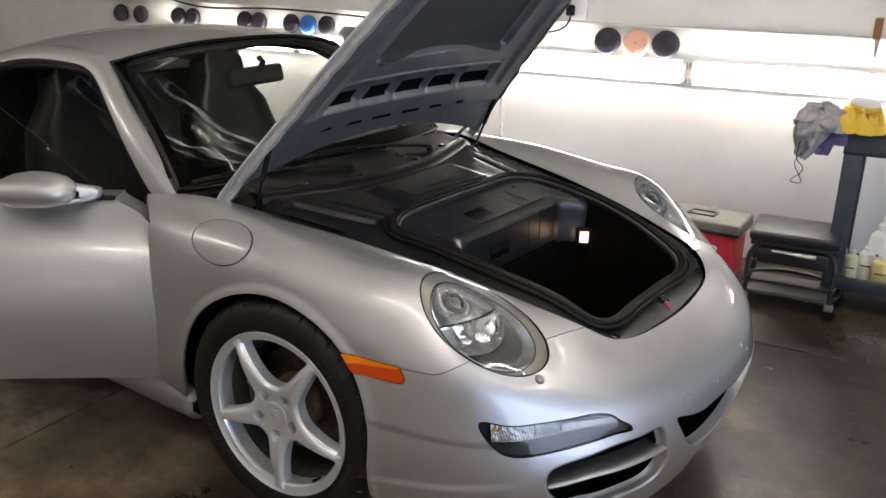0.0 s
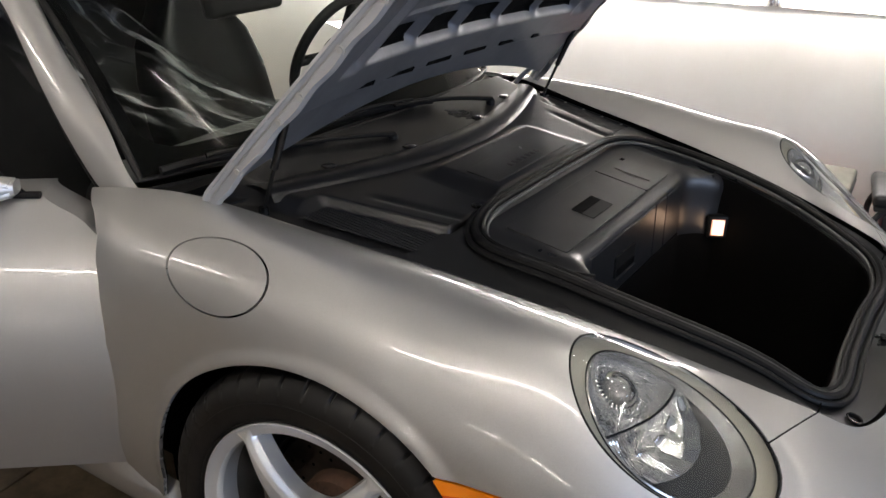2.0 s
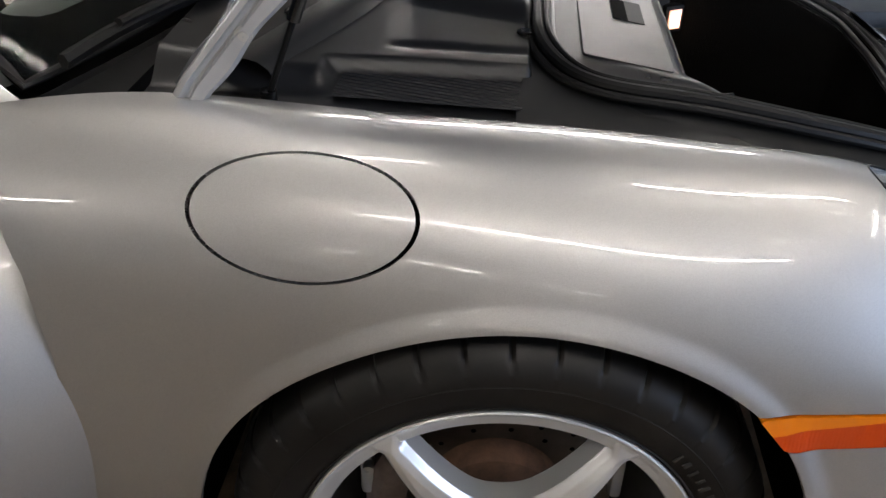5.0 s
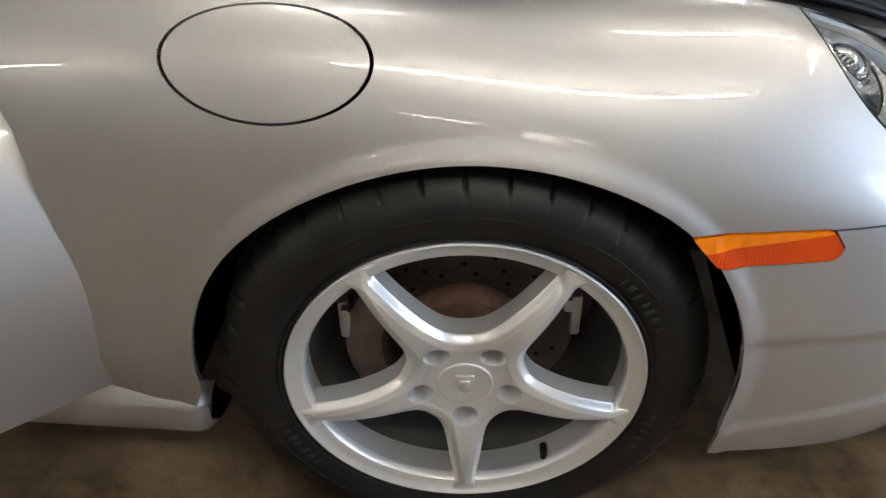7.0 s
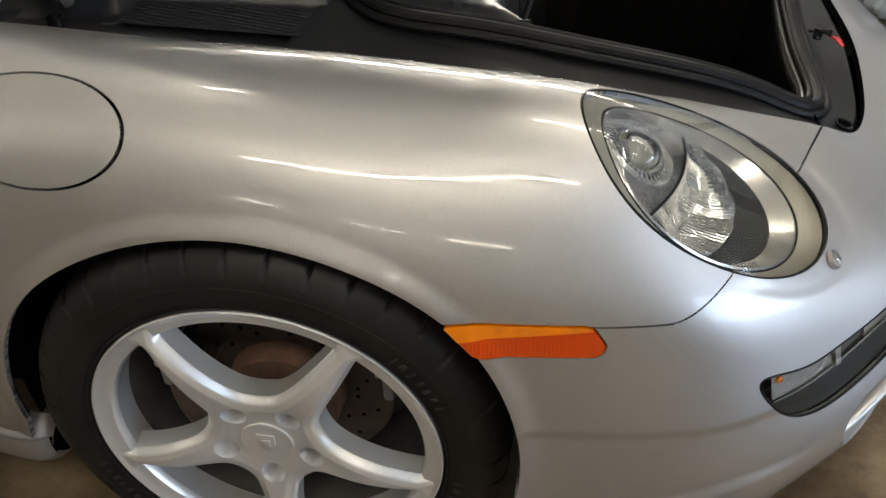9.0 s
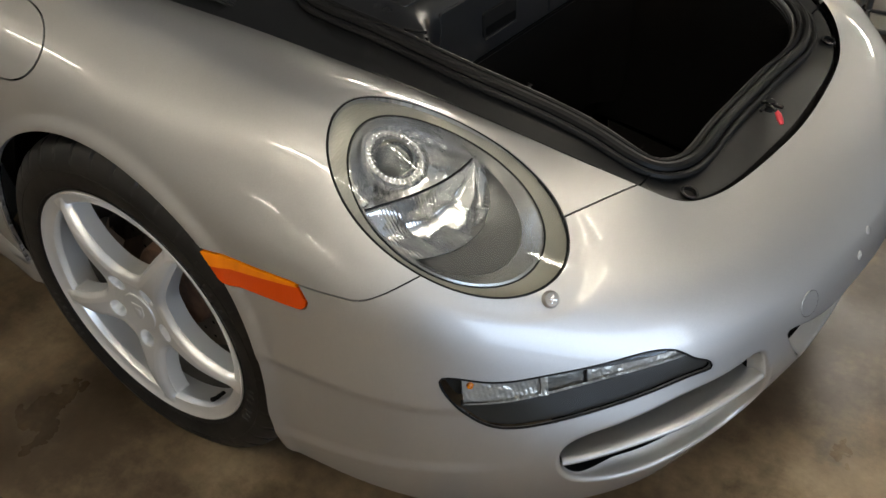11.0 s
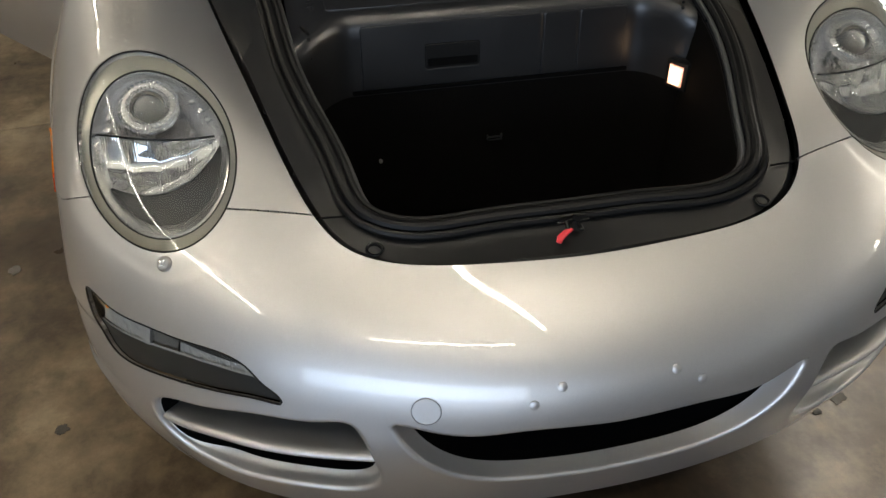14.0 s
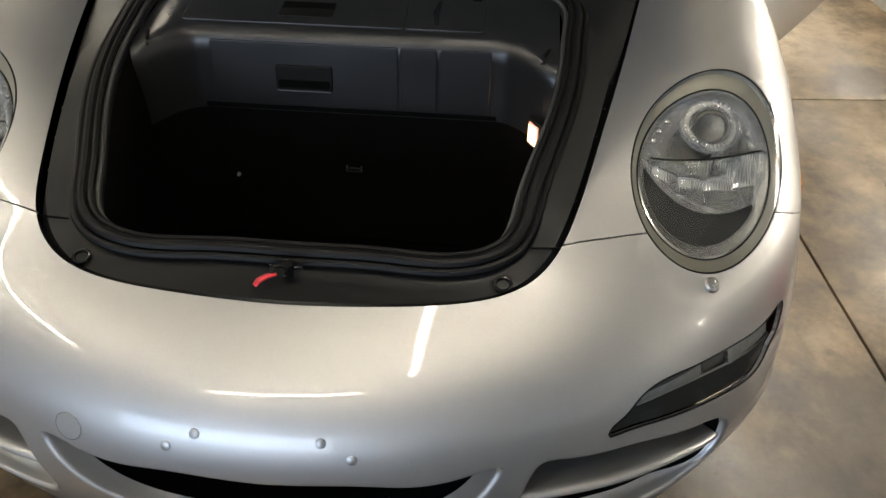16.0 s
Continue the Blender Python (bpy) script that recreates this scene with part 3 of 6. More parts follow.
# relief of the skin: the bumper's low crease, the flared wheel lips, the pads under the headlights
q = right(flat)
side_run = step(q[:, 0], .33, .36) * (1 - step(q[:, 0], .64, .74))
crease = -.005 * step(.450 - q[:, 2], 0, .022) * side_run * step(q[:, 2], .20, .36)
crease = crease + .006 * step(.285 + .17 * (q[:, 0] - .365) - q[:, 2], -.008, .014) * side_run
lip = .006 * (1 - step(in_arch(flat), 0, .030)) * (q[:, 1] < -.6)
hq = head_place(q)
pad_r = np.hypot((hq[:, 0] - PAD[0]) / PAD[2], (hq[:, 1] - PAD[1]) / PAD[3])
pad_ramp = np.clip((np.hypot(hq[:, 0], hq[:, 1]) - 1) / .36, 0, 1)
pad = -.0034 * (1 - step(pad_r, .95, 1.04)) * pad_ramp * step(seam(flat), -.004, .010) * step(hq[:, 0], .15, .45) * (np.abs(hq[:, 2]) < .12)
flat = flat + fn * (crease + lip + pad)[:, None]
skin = skin_of(flat.reshape(pts.shape))
SKIN_V, SKIN_N = skin.v.copy(), skin.n.copy()


def on_skin(x, y, z):
    """The nearest place on the car's skin and its normal."""
    i = int(np.argmin(((SKIN_V - (x, y, z)) ** 2).sum(1)))
    return Vector(SKIN_V[i]), Vector(SKIN_N[i])


def on_chart(chart, at, s=0):
    """The skin's place and normal where a flat chart of it (n, 2) has the given coordinates, smoothed over its neighbours."""
    cost = ((chart - at) ** 2).sum(1) + (SKIN_V[:, 0] < .55) * 9 + (SKIN_V[:, 1] * s < 0) * 9
    i = np.argpartition(cost, 14)[:14]
    rows = np.concatenate([np.ones((14, 1)), (chart[i] - at) * 100], 1)
    p = np.linalg.lstsq(rows, SKIN_V[i], rcond=1e-4)[0][0]
    n = SKIN_N[i].mean(0)
    return p, n / np.linalg.norm(n)


def funnel(chart, outline, s, profile, level=.2):
    """Rings that turn in from an outline on the skin: each of (inset, depth), going in level."""
    o = np.asarray(outline, float)
    along = np.roll(o, -1, 0) - np.roll(o, 1, 0)
    inner = np.stack([-along[:, 1], along[:, 0]], 1) / np.linalg.norm(along, axis=1, keepdims=True)
    if (away(o, o + inner * .002) > 0).mean() > .5:
        inner = -inner
    out = []
    for inset_by, depth in profile:
        ring = []
        for at in o + inner * inset_by:
            p, n = on_chart(chart, at, s)
            n = n * (1, 1, level)
            ring.append(p - n / np.linalg.norm(n) * depth)
        out.append(np.array(ring))
    return np.stack(out)


LIP_TURN = [(-.003 + .008 * math.sin(k), .008 * (1 - math.cos(k))) for k in np.linspace(0, math.pi / 2, 6)]
base = skin.cut(lambda p: in_head(p, .001)).cut(in_arch).cut(lambda p: in_marker(p, .001))
bumper = base.cut(lambda p: seam(p) - GAP).cut(lambda p: in_fog(p, .001)).cut(lambda p: in_intake(p, .003), .0006).cut(lambda p: in_mouth(p, .003), .0006)
bumper_part = part("bumper", bumper.shape(.008), PAINT, car, "silver front bumper without a number plate")
wings = base.cut(lambda p: -seam(p) - GAP).cut(lambda p: door_edge(p) - GAP).cut(lambda p: p[:, 2] - np.where(p[:, 0] < 0, .262 + .028 * step(-p[:, 0], .42, .52), 0))
right_wing = wings.cut(lambda p: -p[:, 1]).cut(lambda p: in_flap(p, .0016))
part("fender", right_wing.shape(.008), PAINT, car, "silver front wing with the fuel flap")
part("fender", wings.cut(lambda p: p[:, 1]).shape(.008), PAINT, car)
flap = skin.cut(lambda p: -in_flap(p, -.0016))
part("fuel_flap", flap.shape(.008), PAINT, car, "oval silver fuel filler flap")
# what shows dark in the joints
under = skin_of(flat.reshape(pts.shape)[::4, ::4])
under = under.cut(lambda p: in_head(p, .004)).cut(lambda p: in_arch(p) - .006).cut(lambda p: in_fog(p, .004)).cut(lambda p: in_intake(p, .006)).cut(lambda p: in_mouth(p, .006)).cut(lambda p: door_edge(p) - .01)
part("inner_shell", under.shape(0, -.012), DARK, car)

for s in (-1, 1):
    m = (lambda sh: sh) if s < 0 else mirrored
    # side marker lamp: a clear front part and a red-orange rear part
    lens = skin.cut(lambda p: -in_marker(p, -.0012)).cut(lambda p: p[:, 1] * s)
    lamp = part("side_marker", lens.cut(lambda p: (p[:, 2] - .5845) - .10 * (p[:, 0] - .33)).shape(.012, .0025), ORANGE, car, "orange side marker lamp")
    part("reflector", lens.cut(lambda p: -(p[:, 2] - .5842) + .10 * (p[:, 0] - .33)).shape(.012, .0022), ORANGE_DARK, lamp, "red-orange reflector strip")
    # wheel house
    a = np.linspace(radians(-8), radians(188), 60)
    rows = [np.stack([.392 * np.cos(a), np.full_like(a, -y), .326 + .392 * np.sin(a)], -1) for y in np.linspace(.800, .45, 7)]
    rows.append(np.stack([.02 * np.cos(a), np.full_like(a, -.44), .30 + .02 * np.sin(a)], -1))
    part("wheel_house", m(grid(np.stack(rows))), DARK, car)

# ---- lamps of the car ----
HEAD_FRAME = np.stack([HEAD_U / np.linalg.norm(HEAD_U), HEAD_V / np.linalg.norm(HEAD_V), HEAD_N], 1)


def oval(a, b, at=0.0, c=0.0, n=72, side=0.0):
    """An ellipse in the headlight's own plane: a runs down the lamp, b inwards, c outwards."""
    k = np.linspace(0, 2 * np.pi, n, endpoint=False)
    return np.stack([at + a * np.cos(k), side + b * np.sin(k), np.full(n, c)], -1)


near = SKIN_V[SKIN_V[:, 1] < 0]
local = (near - HEAD_C) @ HEAD_FRAME
local = local[(np.hypot(local[:, 0] / .183, local[:, 1] / .122) < 1.12) & (np.abs(local[:, 2]) < .1)]


def powers(a, b):
    return np.stack([a ** i * b ** j for i in range(5) for j in range(5 - i)], -1)


FACE = np.linalg.lstsq(powers(local[:, 0] * 8, local[:, 1] * 8), local[:, 2], rcond=None)[0]


def bend(v):
    """Lays the lamp's parts under the curved face of the wing."""
    v = np.array(v, float).reshape(-1, 3)
    v[:, 2] += powers(v[:, 0] * 8, v[:, 1] * 8) @ FACE * (1 - .5 * step(-v[:, 2], .02, .08))
    return v


def in_lamp(shape, s):
    v = bend(shape[0]) @ HEAD_FRAME.T + HEAD_C
    out = v, shape[1]
    return out if s < 0 else mirrored(out)


def rings(*loops, close=False):
    v, f = grid(np.stack(loops), False, True)
    f = [tuple(reversed(q)) for q in f]
    if close:
        n = loops[-1].shape[0]
        f.append(tuple(range((len(loops) - 1) * n, len(loops) * n)))
    return v, f


for s in (-1, 1):
    head = part("headlight", in_lamp(rings(oval(.1835, .1225, 0, -.004), oval(.1835, .1225, 0, -.05), oval(.15, .10, 0, -.115), oval(.05, .04, -.03, -.135), close=True), s), GLOSS_BLACK, car, "clear oval headlight with a ribbed bezel")
    lens = part("lens", in_lamp(rings(*[oval(.1815 * k, .1205 * k, 0, .001 + .004 * (1 - k * k)) for k in (1, .93, .84, .72, .58, .42, .25, .1, .01)]), s), GLASS, head, "clear outer lens")
    lens.visible_shadow = False
    part("seal", in_lamp(tube(oval(.1820, .1210, 0, -.0015), .0014, 8, True), s), RUBBER, head)
    part("bezel", in_lamp(rings(oval(.1822, .1212, 0, -.006), oval(.178, .1175, 0, -.011), oval(.152, .1085, .004, -.018)), s), LAMP_RING, head, "ribbed beige bezel")
    part("groove", in_lamp(tube(oval(.1515, .108, .004, -.0185), .0013, 8, True), s), RUBBER, head)
    part("trim_ring", in_lamp(rings(oval(.1498, .1062, .004, -.0185), oval(.147, .104, .003, -.0175), oval(.1345, .0955, -.006, -.034)), s), TRIM_CHROME, head, "bright chrome trim ring")
    part("reflector", in_lamp(rings(oval(.1345, .0955, -.006, -.034), oval(.12, .085, -.008, -.060), oval(.09, .07, -.015, -.080), oval(.05, .045, -.03, -.092), oval(.012, .012, -.03, -.095), close=True), s), REFLECTOR, head, "chrome reflector bowl")
    proj = moved(lathe([(.034, -.055), (.047, -.042), (.0495, -.026), (.0465, -.022), (.043, -.030), (.0345, -.033)], 48), Matrix.Translation((-.085, .008, -.004)))
    ring = part("projector_ring", in_lamp(proj, s), REFLECTOR, head, "ribbed chrome projector ring")
    teeth = [moved(box((.0355, -.0016, -.034), (.0435, .0016, -.026), .0006), Matrix.Translation((-.085, .008, -.004)) @ pose(0, 0, 0, 0, 0, k * 10)) for k in range(36)]
    part("ring_teeth", in_lamp(join(*teeth), s), CHROME, head)
    ball = moved(lathe([(.035, -.036), (.033, -.026), (.027, -.018), (.018, -.012), (.009, -.0095), (.001, -.009)], 40), Matrix.Translation((-.085, .008, -.004)))
    dome = part("projector_lens", in_lamp(ball, s), GLASS, head, "clear round projector lens")
    dome.visible_shadow = False
    iris = lathe([(.0345, -.037), (.026, -.044), (.024, -.0445), (.013, -.050), (.001, -.051)], 40)
    part("projector_iris", in_lamp(moved(iris, Matrix.Translation((-.085, .008, -.004))), s), PROJECTOR, head, "pale grey iris behind the projector lens")
    # lower reflector: a faceted bowl under a slanting dark brow
    bs = np.linspace(-.089, .089, 150)
    brow = -.036 + .46 * bs + .014 * (1 - (bs / .085) ** 2)
    foot_line = np.maximum(.068 - .028 * (bs / .07) ** 2, brow + .012)
    rows = []
    for k in np.linspace(0, 1, 22):
        flute = .0034 * np.abs(np.sin(bs * 72 + .7 + .5 * k)) + .0012 * np.sin(k * 13 + bs * 30)
        rows.append(np.stack([brow + k * (foot_line - brow), bs, -.034 - .024 * np.sin(k * np.pi) * (1 - .5 * (bs / .089) ** 2) + flute], -1))
    part("low_reflector", in_lamp(grid(np.stack(rows)), s), FACETS, head, "fluted chrome reflector")
    part("brow", in_lamp(tube(np.stack([brow, bs, np.full_like(bs, -.031)], -1), .0019, 8), s), RUBBER, head)
    # bright ribs beside the projector
    for k in range(4):
        x0 = -.108 + k * .021
        for side_b in (-1, 1):
            b0 = side_b * (.058 + .007 * k) + .003
            part("reflector_step", in_lamp(box((x0, min(b0, b0 + side_b * .016), -.058), (x0 + .013, max(b0, b0 + side_b * .016), -.043), .004), s), FACETS, head)
    # grey cover over the foot of the lamp
    edge_b = np.linspace(-.0945, .0945, 60)
    top_edge = np.stack([np.clip(.068 - .028 * (edge_b / .07) ** 2, -.02, .07), edge_b * .985, np.full_like(edge_b, -.0395)], -1)
    low_a = -.006 + .1335 * np.sqrt(np.clip(1 - (edge_b / .0952) ** 2, 0, 1))
    low_edge = np.stack([np.maximum(low_a, top_edge[:, 0] + .001), edge_b, np.full_like(edge_b, -.034)], -1)
    part("foot_cover", in_lamp(grid(np.stack([top_edge + (0, 0, -.006), top_edge, top_edge * .6 + low_edge * .4, low_edge])[:, ::-1]), s), LAMP_COVER, head, "dark grey ribbed cover")

    # washer nozzle cap under the headlight
    at, n = on_skin(.704, .628 * s, .580)
    washer = part("washer_nozzle", moved(lathe([(.0125, -.004), (.012, .003), (.0095, .006), (.006, .0065), (.001, .005)], 24), frame_at(at, (1, 0, 0), n)), STEEL, car, "small round chrome washer nozzle")
    part("screw", moved(join(box((-.006, -.0015, .004), (.006, .0015, .009), .0008), box((-.0015, -.006, .004), (.0015, .006, .009), .0008)), frame_at(at, (1, .4, 0), n)), CHROME, washer)

    # fog lamp: smoked foot, clear head with bright reflectors
    zone = skin.cut(lambda p: -in_fog(p, -.0012)).cut(lambda p: p[:, 1] * s)
    fog = part("fog_lamp", zone.shape(.03, -.030), SMOKED, car, "slim clear fog and parking lamp")
    edge = funnel(run(SKIN_V), FOG, s, [(.0008, .0006)])[0]
    part("frame", tube(edge, .0016, 8, True), RUBBER, fog, "thin black frame")
    glass = part("lens", zone.shape(0, .0005), GLASS, fog, "clear lens")
    glass.visible_shadow = False
    inside = zone.cut(lambda p: -in_fog(p, -.0014))

    def band(p):
        r = run(p)
        return r[:, 1] - (.445 + .022 * step(r[:, 0], .02, .30))

    def between(sk, lo, hi):
        return sk.cut(lambda p: run(p)[:, 0] - lo).cut(lambda p: hi - run(p)[:, 0])
    top = inside.cut(band)
    part("reflector", between(top, .020, .128).shape(0, -.014), FOG_BRIGHT, fog, "bright fluted reflector")
    part("divider", between(top, .128, .138).shape(.008, -.008), FOG_BRIGHT, fog, "bright upright divider")
    part("reflector", between(top, .138, .190).shape(0, -.016), FOG_GREY, fog, "greyish clear reflector")
    part("reflector", between(top, .196, .345).cut(lambda p: .479 - p[:, 2]).shape(.006, -.014), FOG_BRIGHT, fog, "narrow bright reflector")
    part("ledge", between(top, .020, .345).cut(lambda p: .0035 - band(p)).shape(0, -.010), FOG_BRIGHT, fog, "bright ledge under the reflectors")
    part("lamp_bridge", between(top, .196, .345).cut(lambda p: p[:, 2] - .480).shape(0, -.012), SMOKED, fog, "smoked grey strip over the reflector")
    part("foot", inside.cut(lambda p: -band(p)).shape(.01, -.009), SMOKED, fog, "smoked grey foot")
    at, n = on_skin(.652, .745 * s, .474)
    part("amber_bulb", moved(lathe([(.006, -.02), (.006, -.006), (.004, -.001), (.001, 0)], 16), frame_at(at - n * .010, (1, 0, 0), n)), ORANGE, fog, "small amber bulb")

    # side air intake: a painted funnel with one thick silver blade before a dark duct
    corner = run(SKIN_V)
    turn = funnel(corner, INTAKE, s, LIP_TURN + [(.0055, .018), (.0065, .026), (.012, .034)])
    turn[6:] = turn[5] + (turn[6:] - turn[5]) * (.15 + .85 * step(np.asarray(INTAKE)[:, 0], .17, .27))[None, :, None]
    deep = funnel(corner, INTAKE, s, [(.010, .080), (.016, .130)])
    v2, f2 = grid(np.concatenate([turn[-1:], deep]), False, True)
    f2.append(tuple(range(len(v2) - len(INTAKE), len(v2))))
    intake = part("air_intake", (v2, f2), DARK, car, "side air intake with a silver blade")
    part("surround", grid(turn, False, True), PAINT, intake, "silver rounded surround", 60)
    rows = []
    for r in np.linspace(.158, .512, 44):
        z = .323 + .018 * float(step(r, .14, .30))
        p, n = on_chart(corner, np.array((r, z)), s)
        n = n * (1, 1, 0)
        n /= np.linalg.norm(n)
        rows.append([p - n * d + np.array((0, 0, h)) for d, h in ((.072, .004), (.040, .0055), (.022, .0065), (.013, .0070), (.0075, .0050), (.005, .001), (.0065, -.0035), (.011, -.0065), (.022, -.007), (.050, -.003))])
    part("blade", grid(np.array(rows), False, True), PAINT, intake, "thick silver air intake blade", 60)

# central air intake
facing = SKIN_V[:, 1:]
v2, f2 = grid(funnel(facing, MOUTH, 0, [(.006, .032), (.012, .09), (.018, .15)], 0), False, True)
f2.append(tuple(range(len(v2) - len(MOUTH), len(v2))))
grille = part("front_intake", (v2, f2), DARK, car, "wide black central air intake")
part("surround", grid(funnel(facing, MOUTH, 0, LIP_TURN + [(.007, .016), (.009, .026), (.012, .034)], 0), False, True), PAINT, grille, "silver rounded surround", 60)
part("crossbar", tube([(.895, y, .372 - .03 * (y / .3) ** 2) for y in np.linspace(-.27, .27, 30)], .010, 10), GLOSS_BLACK, grille)

# tow eye cap and the four plugs of the missing plate
at, n = on_skin(.945, -.279, .446)
cap = moved(lathe([(.0215, -.002), (.0215, .0002), (.0205, .0008), (.001, .0008)], 48), frame_at(at, (0, 1, 0), n))
part("tow_eye_cap", cap, PAINT, bumper_part, "round cap over the tow eye", 15)
part("cap_joint", moved(lathe([(.0219, .0006), (.0213, .0006)], 48), frame_at(at, (0, 1, 0), n)), DARK, bumper_part)
for y, z in ((-.087, .484), (-.126, .456), (.088, .484), (.126, .456)):
    at, n = on_skin(.985, y, z)
    part("plug", moved(lathe([(.0078, -.002), (.0072, .0014), (.0045, .0026), (.001, .003)], 20), frame_at(at, (0, 1, 0), n)), PAINT, bumper_part, "small silver screw plug")

# ---- wheels ----
TYRE_MARK = material("tyre_marks", (.026, .024, .022), .6)


def spoke_field(x, z):
    """Above zero on the five arms, the hub and the rim of the wheel, in metres from their edge."""
    r = np.hypot(x, z)
    soft = np.exp((.088 - r) / .013)
    for k in range(5):
        a = radians(-90 + 72 * k)
        along, across = x * math.cos(a) + z * math.sin(a), np.abs(-x * math.sin(a) + z * math.cos(a))
        half = .0365 - .105 * np.clip(along - .06, 0, 1) + .016 * step(along, .208, .240) ** 2
        soft = soft + np.exp(np.where(along > 0, half - across, -1) / .010)
    return .0105 * np.log(soft) - .004


def wheel(s):
    """A front wheel with five arms, built for the car's right side at the front axle."""
    ob = empty("front_wheel", "silver five-spoke alloy wheel with a low-profile black tyre on the floor", "wheel", (0, .75 * s, 0))
    ob.parent = car
    at_hub = Matrix.Translation((0, -.815, .332)) @ Matrix.Rotation(radians(4) * -s, 4, "Z") @ Matrix.Diagonal((.977, 1, .977, 1))  # steered a little
    m = (lambda sh: moved(sh, at_hub)) if s < 0 else (lambda sh: mirrored(moved(sh, at_hub)))
    # tyre: sidewall, shoulder blocks and grooved tread
    prof = np.array([(.236, .010), (.243, -.016), (.250, -.023), (.262, -.028), (.278, -.0295), (.294, -.027), (.304, -.020), (.312, -.013), (.318, -.002), (.3215, .012), (.3225, .030),
                     (.3225, .050), (.316, .052), (.316, .058), (.3235, .060), (.3235, .095), (.316, .097), (.316, .105), (.3235, .107), (.3235, .140), (.316, .142), (.316, .148),
                     (.3225, .150), (.3205, .180), (.312, .200), (.285, .215), (.240, .205)])
    prof[:, 0] += np.clip(prof[:, 0] - .236, 0, 1) * .187
    n = 480
    a = np.linspace(0, 2 * np.pi, n, endpoint=False)
    rad = np.repeat(prof[:, :1], n, 1)
    notch = (np.arange(n) % 12 == 0).astype(float)
    for row in range(6, 12):
        rad[row] -= (.003 if row == 6 else .0065) * notch
    for row in (14, 15, 18, 19):
        rad[row] -= .004 * (np.arange(n) % 20 < 2)
    tyre_pts = np.stack([rad * np.cos(a), np.repeat(prof[:, 1:], n, 1), rad * np.sin(a)], -1)
    tyre = part("tyre", m(grid(tyre_pts, False, True)), TYRE, ob, "black low-profile tyre", 28)
    part("bead_ring", m(tube(np.stack([.2545 * np.cos(a), np.full(n, -.0255), .2545 * np.sin(a)], -1), .0012, 6, True)), TYRE, ob)
    part("bead_ring", m(tube(np.stack([.290 * np.cos(a), np.full(n, -.0288), .290 * np.sin(a)], -1), .0010, 6, True)), TYRE, ob)
    # raised bars where the maker's lettering cannot be read
    for start in (24, 196, 330):
        for k in range(7):
            t = radians(start + k * 3.4)
            part("raised_bar", m(moved(box((-.0018 - .0012 * (k % 3), -.0008, -.006 + .003 * (k % 2)), (.0018 + .0012 * (k % 2), .0008, .007), .0005), Matrix.Translation((.271 * math.cos(t), -.0290, .271 * math.sin(t))) @ Matrix.Rotation(-t + math.pi / 2, 4, "Y"))), TYRE_MARK, ob)
    # rim: barrel and flange
    rim = part("rim", m(lathe([(.2200, -.004), (.2210, -.0115), (.2240, -.0165), (.2300, -.0185), (.2380, -.0195), (.243, -.0235), (.2462, -.0252), (.2485, -.0238), (.2492, -.018), (.245, -.008), (.242, .010)], 140, "y")), ALLOY, ob, "silver rim flange")
    part("barrel", m(lathe([(.2200, -.004), (.2215, .004), (.2225, .024), (.2225, .036)], 140, "y")), ALLOY, ob)
    part("barrel_well", m(lathe([(.2225, .036), (.2195, .046), (.212, .070), (.206, .150), (.212, .19)], 120, "y")), BARREL, ob)
    # the star
    gx = np.linspace(-.243, .243, 321)
    X, Z = np.meshgrid(gx, gx, indexing="ij")
    R = np.hypot(X, Z)
    field = spoke_field(X, Z)
    Y = -.0215 - .0130 * np.sin(np.pi * np.clip((R - .06) / .175, 0, 1)) + .002 * step(.060 - R, 0, .02)
    Y = Y + .008 * (1 - step(field, 0, .010)) ** 1.5 + .0065 * (1 - np.clip(field / .017, 0, 1))
    for k in range(5):
        t = radians(-90 + 72 * k)
        d = np.hypot(X - .065 * math.cos(t), Z - .065 * math.sin(t))
        Y = Y + .030 * (1 - step(d, .0135, .0175))
    P3 = np.stack([X, Y, Z], -1)
    star = skin_of(P3[:, ::-1])
    star = star.cut(lambda p: spoke_field(p[:, 0], p[:, 2])).cut(lambda p: .2415 - np.hypot(p[:, 0], p[:, 2]))
    part("spokes", m(star.shape(.030, 0, (0, 1, 0))), ALLOY, ob, "five silver spokes")
    part("hub_cap", m(lathe([(.0385, -.008), (.0385, -.0208), (.0372, -.0218), (.034, -.0214), (.001, -.0214)], 48, "y")), ALLOY, ob, "plain round hub cap")
    crest = join(prism([(-.013, .017), (.013, .017), (.013, -.002), (.008, -.012), (0, -.018), (-.008, -.012), (-.013, -.002)], .0095, .0112, .0006),
                 prism([(-.006, .007), (.006, .007), (.006, -.004), (0, -.009), (-.006, -.004)], .011, .0122, .0004))
    part("crest", m(moved(crest, Matrix.Translation((0, -.0120, 0)) @ Matrix.Rotation(radians(90), 4, "X"))), ALLOY, ob, "small raised shield")
    for k in range(5):
        t = radians(-90 + 72 * k)
        lug = moved(lathe([(.0098, .004), (.0098, -.0015), (.0085, -.003), (.0055, -.003), (.005, .003), (.001, .003)], 18, "y"), Matrix.Translation((.065 * math.cos(t), .004, .065 * math.sin(t))))
        part("wheel_bolt", m(lug), STEEL, ob, "recessed steel wheel bolt")
    part("valve", m(tube([(.122, .020, -.186), (.121, .002, -.183), (.119, -.008, -.178)], [.006, .0055, .0045], 10)), RUBBER, ob, "black tyre valve")
    # brake
    part("brake_disc", m(lathe([(.085, .088), (.160, .088), (.162, .092), (.162, .108), (.085, .110)], 90, "y")), DISC, ob, "dusty drilled brake disc")
